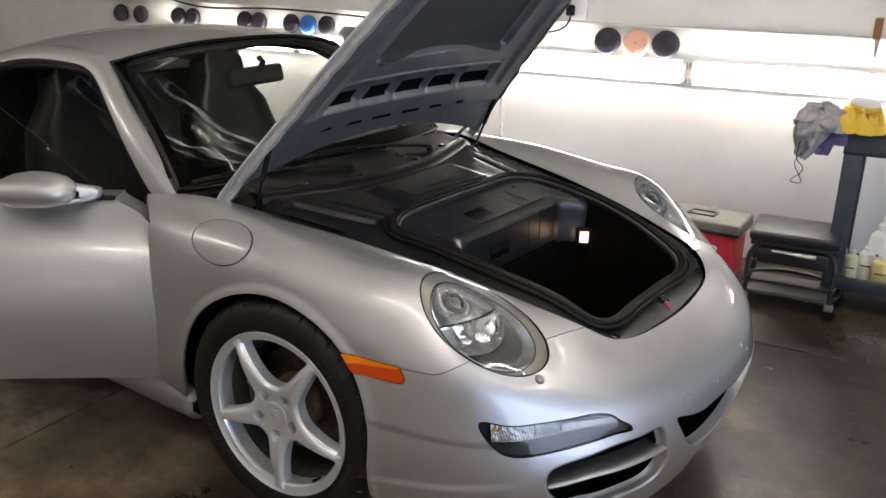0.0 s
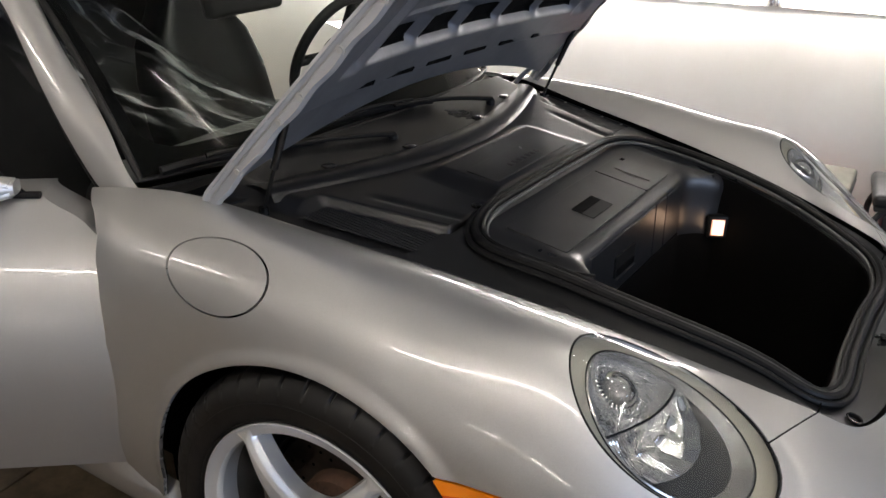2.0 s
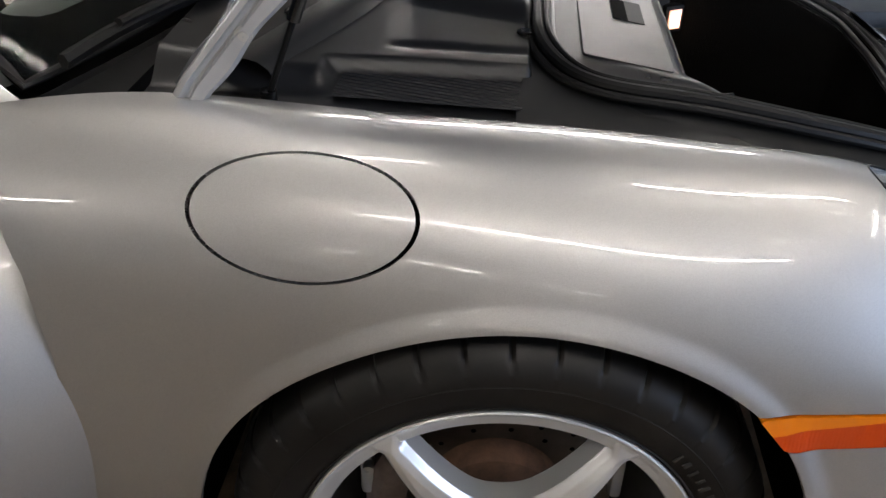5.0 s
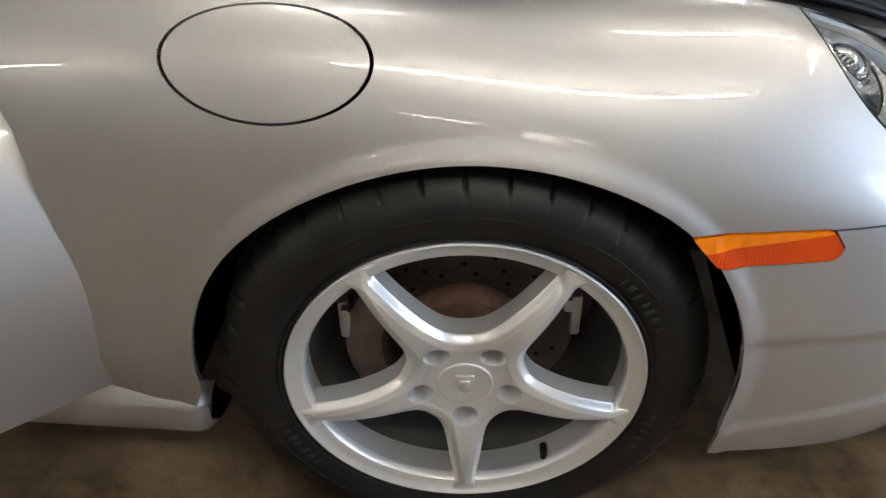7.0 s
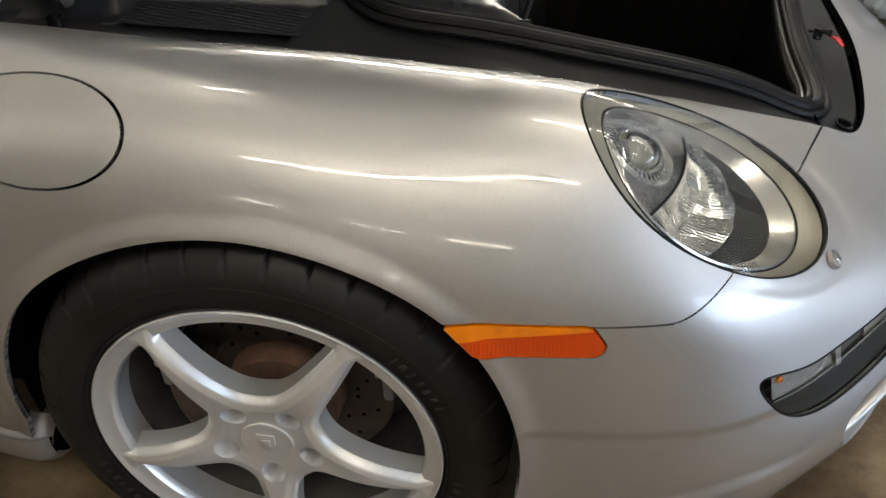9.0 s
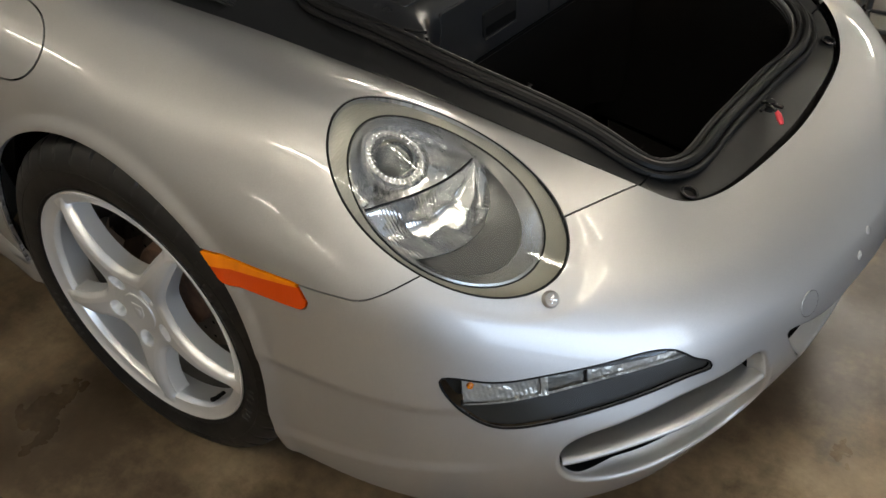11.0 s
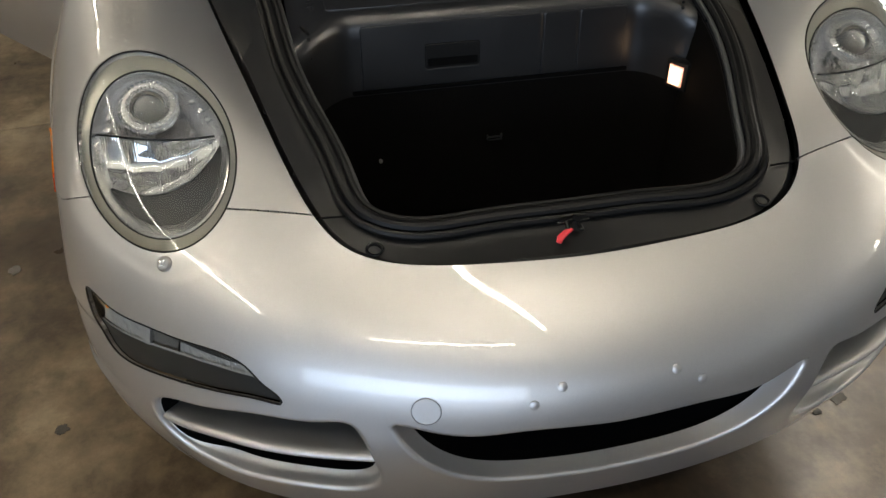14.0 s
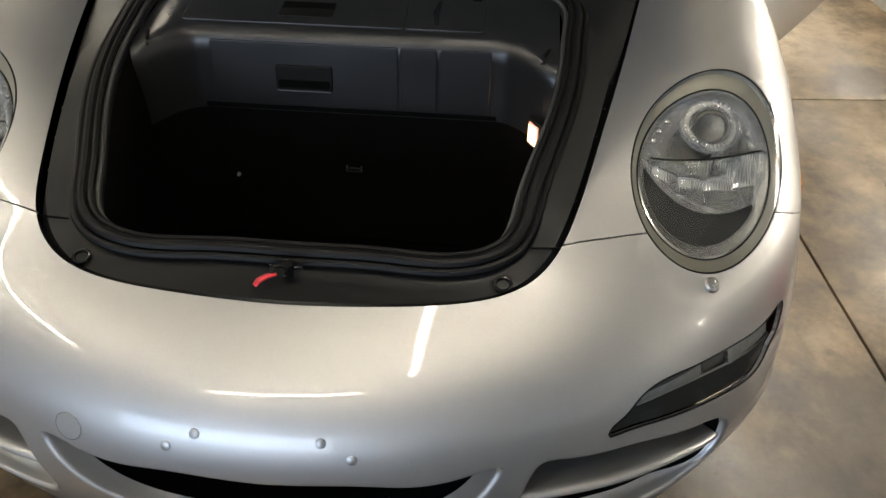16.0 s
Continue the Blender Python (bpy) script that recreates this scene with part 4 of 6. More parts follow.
    part("disc_bell", m(lathe([(.088, .092), (.086, .060), (.082, .054), (.055, .050), (.001, .050)], 64, "y")), RUST, ob, "rusty brake disc bell")
    for k in range(40):
        t, r = radians(k * 9), .105 + .017 * (k % 3)
        part("drill_hole", m(moved(lathe([(.0036, .0876), (.0001, .0875)], 10, "y"), Matrix.Translation((r * math.cos(t), 0, r * math.sin(t))))), DARK, ob)
    body = []
    for k in np.linspace(140, 214, 9):
        t = radians(k)
        body.append([(r * math.cos(t), y, r * math.sin(t)) for r, y in ((.112, .075), (.120, .048), (.155, .042), (.172, .055), (.176, .085), (.172, .125), (.12, .125))])
    part("brake_caliper", m(grid(np.array(body), False, True)), CALIPER, ob, "dusty brown brake caliper")
    part("bracket", m(box((-.178, .050, .015), (-.160, .075, .085), .006)), STEEL, ob)
    part("bolt", m(moved(lathe([(.007, .05), (.007, .038), (.001, .036)], 12, "y"), Matrix.Translation((-.166, 0, .075)))), STEEL, ob)
    part("sensor_bracket", m(join(box((.150, .060, .010), (.166, .080, .085), .005), box((.140, .060, .055), (.160, .070, .078), .004))), STEEL, ob, "bright steel bracket")
    part("axle", m(lathe([(.03, .10), (.03, .36)], 20, "y")), DARK, ob)


for s in (-1, 1):
    wheel(s)

# ---- front boot: rubber seal, tub, liner and trim ----
SEAL_HALF = [(.012, 0, .795), (.013, -.20, .794), (.024, -.33, .789), (.075, -.412, .778), (.20, -.424, .763), (.36, -.412, .735), (.50, -.384, .700),
             (.62, -.352, .655), (.690, -.326, .619), (.715, -.275, .603), (.716, -.14, .597), (.713, 0, .595)]
loop = smooth(SEAL_HALF + [(x, -y, z) for x, y, z in SEAL_HALF[-2:0:-1]], 200, True)
mid = np.array([.36, 0, 0])


def inset(pts, d, dz=0.0):
    """A loop moved inwards in plan by d and up by dz."""
    t = np.roll(pts, -1, 0) - np.roll(pts, 1, 0)
    n = np.stack([-t[:, 1], t[:, 0], 0 * t[:, 0]], -1)
    n /= np.linalg.norm(n, axis=1, keepdims=True)
    if ((mid - pts) * n).sum() < 0:
        n = -n
    return pts + n * d + (0, 0, dz)


seal = part("boot_seal", tube(inset(loop, 0, .004), .0095, 10, True), RUBBER, car, "black rubber boot seal")
part("seal_lip", tube(inset(loop, .013, .008), .0055, 8, True), RUBBER, seal)
# this lip's lighter grey puts the highlight along the seal's edge into colour
part("seal_lip", tube(inset(loop, .021, -.001), .0045, 8, True), material("seal_inner_lip", (.07, .07, .068), .35), seal)
part("seal_lip", tube(inset(loop, -.015, -.003), .0065, 8, True), RUBBER, seal)

# the tub below the seal, its floor carpeted
tub_loop = inset(loop, .026, -.004)
tub_loop[:, 0] = np.maximum(tub_loop[:, 0], .20)
tub_loop[:, 2] = np.where(tub_loop[:, 0] < .225, .66, tub_loop[:, 2] - .006)
levels = []
for k, (d, z) in enumerate(((0, 0), (.004, -.03), (.012, -.10), (.03, None), (.05, None))):
    ring = inset(tub_loop, d)
    ring[:, 2] = tub_loop[:, 2] + z if z is not None else (.34 if k == 3 else .255)
    levels.append(ring)
flange = np.stack([inset(loop, .018, -.006), inset(loop, .027, -.014)])
tub = part("boot_tub", grid(flange, False, True), PLASTIC, car, "black plastic luggage tub")
v, f = grid(np.stack(levels), False, True)
f.append(tuple(range(4 * 200, 5 * 200)))
part("carpet", (v, f), CARPET, tub, "black carpet in the luggage tub")
part("carpet_seam", tube([(.42, y, .262) for y in np.linspace(-.26, .26, 20)], .004, 6), CARPET, tub)
part("pull_loop", tube([(.40, -.03, .258), (.405, -.03, .272), (.405, .03, .272), (.40, .03, .258)], .004, 8), PLASTIC_TRIM, tub, "small black pull loop")

# shelf behind the tub with its lid, and the drawer wall below it
ys = np.linspace(-.395, .395, 90)
rows = []
for x, z in smooth([(.026, .781), (.06, .780), (.10, .775), (.155, .766), (.200, .757), (.225, .749), (.2365, .733), (.2385, .70), (.2395, .62), (.243, .50), (.25, .30)], 46):
    cove = step(np.abs(ys), .285, .395)
    drop = step(np.abs(ys), .33, .40)
    rows.append(np.stack([x + .075 * cove * step(x, .10, .235), ys, z - .012 * drop * step(x, .02, .2) - .004 * drop], -1))
low_row = next(i for i, row in enumerate(rows) if row[45, 2] < .594)
shelf = part("boot_shelf", grid(np.stack(rows[:low_row + 1])[:, ::-1]), PLASTIC, car, "moulded black shelf behind the luggage tub")


rows_low = rows[low_row:]


def plate(outline, at, x_axis, z_axis, lo, hi, bevel=.002):
    return moved(prism(outline, lo, hi, bevel), frame_at(at, x_axis, z_axis))


def rounded(w, h, r, n=6):
    """A rectangle with rounded corners about its middle."""
    out = []
    for cx, cy, a0 in ((w / 2 - r, h / 2 - r, 0), (-w / 2 + r, h / 2 - r, 90), (-w / 2 + r, -h / 2 + r, 180), (w / 2 - r, -h / 2 + r, 270)):
        out += [(cx + r * math.cos(radians(a0 + 90 * k / n)), cy + r * math.sin(radians(a0 + 90 * k / n))) for k in range(n + 1)]
    return out


top_n, top_x = (.165, 0, 1), (1, 0, -.165)


def on_shelf(x):
    return float(np.interp(x, [.06, .10, .155, .20, .225], [.780, .775, .766, .757, .749]))


part("shelf_lid", plate(rounded(.135, .425, .008), (.145, -.110, on_shelf(.145)), top_x, top_n, -.002, .0028, .0012), PLASTIC, shelf, "black lid in the shelf", 20)
part("end_lid", plate(rounded(.135, .148, .008), (.145, .180, on_shelf(.145)), top_x, top_n, -.002, .0028, .0012), PLASTIC, shelf, "", 20)
part("slot", plate(rounded(.010, .018, .002), (.097, .235, on_shelf(.097) + .002), top_x, top_n, 0, .0014, .0003), DARK, shelf, "", 20)
part("thumb_groove", plate([(-.045, -.004), (0, -.0125), (.045, -.004), (.045, .002), (0, .001), (-.045, .002)], (.150, .165, on_shelf(.150) + .002), top_x, top_n, 0, .0014, 0), GLOSS_BLACK, shelf, "", 20)
part("lid_handle", plate(rounded(.054, .105, .004), (.160, -.088, on_shelf(.160)), top_x, top_n, -.002, .0040, .0012), PLASTIC_TRIM, shelf, "black paddle handle", 20)
part("finger_pocket", plate(rounded(.024, .100, .002), (.147, -.088, on_shelf(.147) + .003), top_x, top_n, 0, .0016, .0004), DARK, shelf, "", 20)
for y0, y1, name in ((-.264, .096, "drawer_front"), (.100, .170, "side_cover"), (.174, .272, "side_cover")):
    part(name, plate(rounded(.128, y1 - y0, .006), (.2385, (y0 + y1) / 2, .668), (0, 0, -1), (1, 0, .02), -.004, .0035, .002), PLASTIC, shelf, "black drawer front" if name == "drawer_front" else "", 20)
part("drawer_pull", plate(rounded(.050, .110, .006), (.242, -.085, .664), (0, 0, -1), (1, 0, .02), -.004, .0045, .0018), PLASTIC_TRIM, shelf, "black drawer pull", 20)
part("pull_pocket", plate(rounded(.016, .100, .004), (.2425, -.085, .652), (0, 0, -1), (1, 0, .02), 0, .0054, .0006), DARK, shelf, "", 20)
part("pull_lip", tube([(.249, y, .6385) for y in np.linspace(-.137, -.033, 8)], .0022, 8), PLASTIC, shelf)
part("panel_joint", box((.2385, -.285, .594), (.2435, .285, .602), .001), DARK, shelf)
part("carpet_panel", grid(np.stack(rows_low)[:, ::-1]), CARPET, shelf, "black carpeted back panel")
part("tie_loop", join(tube([(.2485, -.011, .478), (.258, -.011, .478), (.258, .019, .478), (.2485, .019, .478)], .0022, 8), tube([(.2485, -.011, .470), (.256, -.011, .470), (.256, .019, .470), (.2485, .019, .470)], .0018, 8)), PLASTIC, shelf, "small dark tie-down loop")
part("tie_stud", moved(lathe([(.004, 0), (.004, .006), (.001, .008)], 12), pose(.2485, -.238, .445, 0, 90, 0)), STEEL, shelf)
for s in (-1, 1):
    for k in range(5):
        part("vent_slat", moved(box((-.020, -.002, -.0025), (.020, .004, .0025), .001), pose(.27 + k * .002, .368 * s, .748 - k * .011, 20 * s, 0, -15 * s)), PLASTIC_TRIM, shelf)

# lamp on the tub's left wall
lamp_turn = Matrix.Translation((.318, .362, .61)) @ Matrix.Rotation(radians(30), 4, "Z")
lamp = part("boot_lamp", moved(box((-.025, -.006, -.030), (.025, .020, .030), .005), lamp_turn), PLASTIC_TRIM, car, "lit boot lamp")
part("lamp_rim", moved(box((-.0165, -.0085, -.0215), (.0165, -.0055, .0215), .002), lamp_turn), LAMP_RIM, lamp, "warm glowing lamp rim")
part("lamp_cover", moved(box((-.0130, -.011, -.0180), (.0130, -.0075, .0180), .002), lamp_turn), BULB, lamp, "glowing warm lamp cover")
boot_bulb = bpy.data.lights.new("boot_bulb", "POINT")
boot_bulb.energy, boot_bulb.color, boot_bulb.shadow_soft_size = 0.05, (1.0, .66, .40), .02
new("boot_bulb", boot_bulb).location = (.330, .338, .61)

# trim between the seal and the painted edge
edge = pts[:, 0]
front = np.array([e for e in edge if e[0] > -.02])
arc = np.r_[0, np.cumsum(np.linalg.norm(np.diff(front, axis=0), axis=1))]
arc = arc / arc[-1]
order = np.concatenate([loop[12:189]])
arc2 = np.r_[0, np.cumsum(np.linalg.norm(np.diff(order, axis=0), axis=1))]
arc2 = arc2 / arc2[-1]
inner = np.stack([np.interp(arc, arc2, order[:, k]) for k in range(3)], -1)
out = front - mid * (1, 1, 0)
out[:, 2] = 0
out /= np.linalg.norm(out, axis=1, keepdims=True)
rows = [inner + (0, 0, -.004), inner + (front - inner) * .16 + (0, 0, -.010), inner + (front - inner) * .5 + (0, 0, -.010),
        inner + (front - inner) * .84 + (0, 0, -.009), front - out * .010 + (0, 0, -.013), front - out * .0035 + (0, 0, -.030)]
trim = part("boot_trim", grid(np.stack(rows)), BOOT_TRIM, car, "satin black trim round the boot opening")
for s in (-1, 1):
    part("trim_hole", moved(lathe([(.0145, .0035), (.013, .005), (.0105, .0045), (.0095, -.004), (.001, -.005)], 28), frame_at((.749, .316 * s, .5905), (1, 0, 0), (.25, 0, 1))), GLOSS_BLACK, trim, "black rubber stop")
    part("trim_joint", tube([(.700, .398 * s, .6275), (.698, .352 * s, .6235)], .0016, 6), DARK, trim)
    for k in range(9):
        x = .03 + k * .072
        y = float(np.interp(x, [p[0] for p in HOOD_EDGE[2:8]], [p[1] for p in HOOD_EDGE[2:8]]))
        z = float(np.interp(x, [p[0] for p in HOOD_EDGE[2:8]], [p[2] for p in HOOD_EDGE[2:8]]))
        part("rivet", moved(lathe([(.0042, 0), (.0036, .0016), (.001, .0022)], 12), Matrix.Translation((x, (abs(y) - .012) * s, z - .0125))), PLASTIC, trim)
latch = part("lid_latch", join(tube([(.752, .0, .586), (.752, .0, .605)], .008, 12), box((.744, -.030, .594), (.750, .022, .600), .002), box((.735, -.003, .596), (.775, .004, .602), .002)), GLOSS_BLACK, car, "black lid latch with a red pull tab")
part("pull_tab", tube([(.768, -.014, .598), (.776, -.026, .599), (.783, -.036, .596), (.789, -.041, .591)], [.0035, .0055, .006, .004], 10, flat=.55), RED_PLASTIC, latch, "red pull tab")
part("wire", tube([(.752, -.01, .602), (.760, -.02, .606), (.770, -.02, .600)], .003, 8), GLOSS_BLACK, latch)

# liner between the boot and the windscreen
xs, ts = np.linspace(-.44, .012, 130), np.linspace(-1, 1, 260)
X, Y = np.meshgrid(xs, ts, indexing="ij")
half = np.interp(X, [-.45, -.20, .03], [.655, .600, .552])
Y = Y * (half - .004)
rail_z = np.interp(X, [p[0] for p in HOOD_EDGE[:5]], [p[2] for p in HOOD_EDGE[:5]]) - .014
A = np.abs(Y)
base_z = .793 - .12 * X
cover = step(X, -.20, -.15) * (1 - step(X, -.006, .012)) * step(Y, -.255, -.19) * (1 - step(Y, .20, .265))
Z = base_z + .0165 * cover
inner_edge = .405 + .29 * (.012 - X)
pocket = step(X, -.262, -.236) * step(A, inner_edge - .004, inner_edge + .010) * (1 - step(A, half - .040, half - .016))
Z = Z - .020 * pocket
Z = Z - .004 * np.exp(-((A - inner_edge + .05) / .012) ** 2) * step(X, -.2, -.15)
back = -.225 - .42 * (A ** 2)
Z = Z + .008 * step(back - X, -.02, .02) + .010 * step(back - X, .03, .20)
Z = Z - .030 * step(X, .002, .012)
side_fall = step(A, half - .10, half - .045)
Z = Z * (1 - side_fall) + np.minimum(Z, rail_z) * side_fall
liner = part("boot_liner", grid(np.stack([X, Y, Z], -1)), LINER, car, "grained black plastic liner before the windscreen", 60)
for s in (-1, 1):
    us, vs = np.linspace(-.235, -.004, 10), np.linspace(0, 1, 12)
    mat_pts = np.array([[(u, s * (.418 + .29 * (.012 - u) + v * (float(np.interp(u, [-.45, -.20, .03], [.655, .600, .552])) - .045 - .418 - .29 * (.012 - u))), .793 - .12 * u - .0180) for v in vs] for u in us])
    part("rubber_mat", grid(mat_pts if s > 0 else mat_pts[:, ::-1]), RIBBED, liner, "ribbed black rubber mat")
part("emblem_plate", plate(rounded(.082, .345, .010), (-.060, -.010, .8166), (1, 0, -.12), (.12, 0, 1), -.002, .0022, .001), LINER, liner, "flat black plate", 20)
for k in range(7):
    part("emblem_bar", plate(rounded(.015, .010, .002), (-.050, -.072 + k * .021, .8176), (1, 0, -.12), (.12, 0, 1), 0, .0012, .0005), PLASTIC_TRIM, liner)
for x, y, z in ((-.006, -.290, .7925), (-.010, .226, .794)):
    part("fastener", moved(lathe([(.012, 0), (.0115, .006), (.008, .0075), (.004, .004), (.001, .004)], 20), Matrix.Translation((x, y, z))), GLOSS_BLACK, liner)
arc = smooth([(-.340, -.56, .836), (-.285, -.38, .834), (-.240, -.18, .830), (-.227, 0, .829), (-.240, .18, .830), (-.285, .38, .834), (-.340, .56, .836)], 60)
ridge = [arc + (dx, 0, dz) for dx, dz in ((.036, -.018), (.030, -.005), (.018, .004), (.002, .008), (-.018, .008), (-.038, .003), (-.050, -.006), (-.058, -.022))]
part("cowl_edge", grid(np.stack(ridge)[::-1]), LINER, liner, "broad rounded black cowl edge", 60)
for i in (10, 22, 38, 50):
    x, y, z = arc[i]
    part("clip", box((x - .052, y - .014, z - .008), (x - .026, y + .014, z + .011), .005), GLOSS_BLACK, liner)
# side rails between the liner and the wings' edges
for s in (-1, 1):
    rows = []
    for x in np.linspace(-.44, .03, 40):
        ye = float(np.interp(x, [p[0] for p in HOOD_EDGE[:5]], [-p[1] for p in HOOD_EDGE[:5]]))
        ze = float(np.interp(x, [p[0] for p in HOOD_EDGE[:5]], [p[2] for p in HOOD_EDGE[:5]]))
        yl = float(np.interp(x, [-.45, -.20, .03], [.655, .600, .552])) - .012
        rows.append([(x, s * (yl - .012), ze - .030), (x, s * yl, ze - .018), (x, s * (ye - .016), ze - .014), (x, s * (ye - .006), ze - .011), (x, s * (ye - .003), ze - .026)])
    rail = part("side_rail", grid(np.array(rows)), PLASTIC_TRIM, car, "black rail along the boot's edge")
    for k in range(6):
        x = -.36 + k * .065
        ye = float(np.interp(x, [p[0] for p in HOOD_EDGE[:5]], [-p[1] for p in HOOD_EDGE[:5]]))
        ze = float(np.interp(x, [p[0] for p in HOOD_EDGE[:5]], [p[2] for p in HOOD_EDGE[:5]]))
        part("rivet", moved(lathe([(.0042, 0), (.0036, .0016), (.001, .0022)], 12), Matrix.Translation((x, s * (ye - .014), ze - .0135))), STEEL, rail)

# ---- windscreen, roof, cabin ----
foot = smooth([(-.555, -.672, .842), (-.475, -.45, .852), (-.435, -.20, .857), (-.428, 0, .858), (-.435, .20, .857), (-.475, .45, .852), (-.555, .672, .842)], 60)
head_line = smooth([(-1.025, -.545, 1.175), (-1.000, -.36, 1.208), (-.985, -.15, 1.226), (-.982, 0, 1.228), (-.985, .15, 1.226), (-1.000, .36, 1.208), (-1.025, .545, 1.175)], 60)
rows = [foot + (head_line - foot) * k + np.array([0, 0, .028]) * 4 * k * (1 - k) for k in np.linspace(0, 1, 24)]
screen_pts = np.stack(rows)
screen = part("windscreen", grid(screen_pts[::-1]), SCREEN_GLASS, car, "tinted glass windscreen")
screen.visible_shadow = False
border = np.concatenate([screen_pts[0], screen_pts[1:, -1], screen_pts[-1, ::-1], screen_pts[::-1, 0][1:-1]])
part("screen_seal", tube(border + (.004, 0, .003), .008, 8, True, .6), RUBBER, car, "black rubber windscreen seal")
# black printed border under the glass, widest along the foot, with rounded inner corners
su, sv = np.meshgrid(np.linspace(0, 1, 24), np.linspace(-1, 1, 60), indexing="ij")
tall, wide = (su - .54) * .72, np.abs(sv) * .66
frit_edge = np.hypot(np.maximum(np.abs(tall) - .245, 0), np.maximum(wide - .545, 0)) - .075
frit = skin_of(screen_pts - (.002, 0, .004)).cut(lambda p: frit_edge.ravel())
part("frit_band", frit.shape()[:2], DARK, car, "black printed border of the windscreen")
# black cowl panel between the windscreen's foot and the luggage liner
cowl_front = smooth([(-.395, -.655, .812), (-.335, -.50, .826), (-.29, -.25, .828), (-.275, 0, .828), (-.29, .25, .828), (-.335, .50, .826), (-.395, .655, .812)], 60)
cowl_rows = [foot + (.012, 0, -.012), foot * .9 + cowl_front * .1 + (0, 0, -.016), foot * .55 + cowl_front * .45 + (0, 0, -.020), cowl_front * .85 + foot * .15 + (0, 0, -.004), cowl_front, cowl_front + (.01, 0, -.02)]
part("cowl_panel", grid(np.stack(cowl_rows)), COWL, car, "matt black cowl panel under the windscreen")

outer = smooth([(-.580, -.690, .760), (-.655, -.686, .800), (-.735, -.682, .876), (-.86, -.655, .985), (-.98, -.618, 1.085), (-1.07, -.592, 1.143), (-1.25, -.580, 1.166), (-1.45, -.590, 1.160), (-1.70, -.610, 1.115), (-2.05, -.64, 1.00)], 70)
inner_r = smooth([(-.515, -.672, .795), (-.572, -.676, .842), (-.655, -.650, .914), (-.79, -.613, 1.012), (-.92, -.578, 1.105), (-1.03, -.545, 1.176), (-1.22, -.522, 1.203), (-1.45, -.525, 1.203), (-1.70, -.545, 1.165), (-2.05, -.58, 1.05)], 70)
for s in (-1, 1):
    m = (lambda sh: sh) if s < 0 else mirrored
    crown = (outer + inner_r) / 2 + np.array([.007, -.008, .008])
    low = outer + np.array([-.022, .03, -.02])
    part("roof_pillar", m(grid(np.stack([inner_r + (0, .004, -.012), inner_r, (inner_r + crown) / 2 + (.002, -.003, .004), crown, (outer + crown) / 2 + (0, -.004, .003), outer, low]))), PAINT, car, "silver windscreen pillar and roof rail")
    part("door_seal", m(tube(low + (-.002, 0, -.006), .011, 8)), RUBBER, car)
spine = smooth([(-.982, 0, 1.228), (-1.20, 0, 1.246), (-1.45, 0, 1.250), (-1.70, 0, 1.225), (-2.10, 0, 1.11)], 40)
right_edge = smooth([(-1.030, -.545, 1.176), (-1.22, -.522, 1.203), (-1.45, -.525, 1.203), (-1.70, -.545, 1.165), (-2.05, -.58, 1.05)], 40)
ks = np.linspace(-1, 1, 41)
roof = np.stack([spine + (right_edge - spine) * np.abs(k) ** 1 * (1, 1, 0) * (1 if k < 0 else np.array([1, -1, 1])) + (right_edge - spine) * (0, 0, 1) * np.abs(k) ** 2.2 for k in ks])
part("roof", join(grid(roof), grid((roof - (0, 0, .03))[:, ::-1])), PAINT, car, "silver roof")
part("roof_lining", grid((roof - (0, 0, .034))), material("grey_headlining", (.05, .05, .049), .9), car)

# cabin tub, dash, left side and tail
part("cabin_floor", box((-2.0, -.66, .16), (-.45, .66, .22), .01), DARK, car, "dark cabin floor")
part("bulkhead", grid(np.stack([smooth([(-.46, y, .22), (-.44, y, .55), (-.44, y, .84)], 12) for y in np.linspace(-.66, .66, 10)])), DARK, car)
part("rear_bulkhead", grid(np.stack([smooth([(-2.0, y, .22), (-1.95, y, .70), (-2.05, y, .98)], 12) for y in np.linspace(-.66, .66, 10)])), LEATHER, car, "dark rear seat bulkhead")
dash_prof = smooth([(-.45, .832), (-.56, .842), (-.68, .842), (-.76, .825), (-.80, .78), (-.80, .70), (-.76, .60), (-.70, .45)], 30)
ys = np.linspace(-.665, .665, 60)
dash = np.stack([np.stack([dash_prof[:, 0] + (y / .665) ** 2 * (.05 - .22 * step(dash_prof[:, 0], -.78, -.55)) - .03 * np.exp(-((y - .36) / .16) ** 2) * step(-dash_prof[:, 0], .6, .75), np.full(30, y), dash_prof[:, 1] + .045 * np.exp(-((y - .36) / .17) ** 4) * step(-dash_prof[:, 0], .55, .68) * step(dash_prof[:, 1], .7, .8) - .012 * (y / .665) ** 2], -1) for y in ys])
dashboard = part("dashboard", grid(dash), DASH, car, "dark grey dashboard")
for y in (-.45, -.05, .55):
    part("air_vent", box((-.805, y - .05, .74), (-.79, y + .05, .775), .004), GLOSS_BLACK, dashboard)
tilt = frame_at((-.90, .36, .90), (0, 1, 0), (-.92, 0, .38))
part("steering_wheel", moved(join(tube(np.stack([.182 * np.cos(a_ := np.linspace(0, 2 * np.pi, 64, endpoint=False)), .182 * np.sin(a_), 0 * a_], -1), .0155, 12, True),
                                  lathe([(.055, -.03), (.06, .0), (.05, .02), (.001, .026)], 32), box((-.175, -.014, -.012), (.175, .014, .008), .006), box((-.014, -.175, -.012), (.014, 0, .008), .006)), tilt), LEATHER, car, "black three-spoke steering wheel")


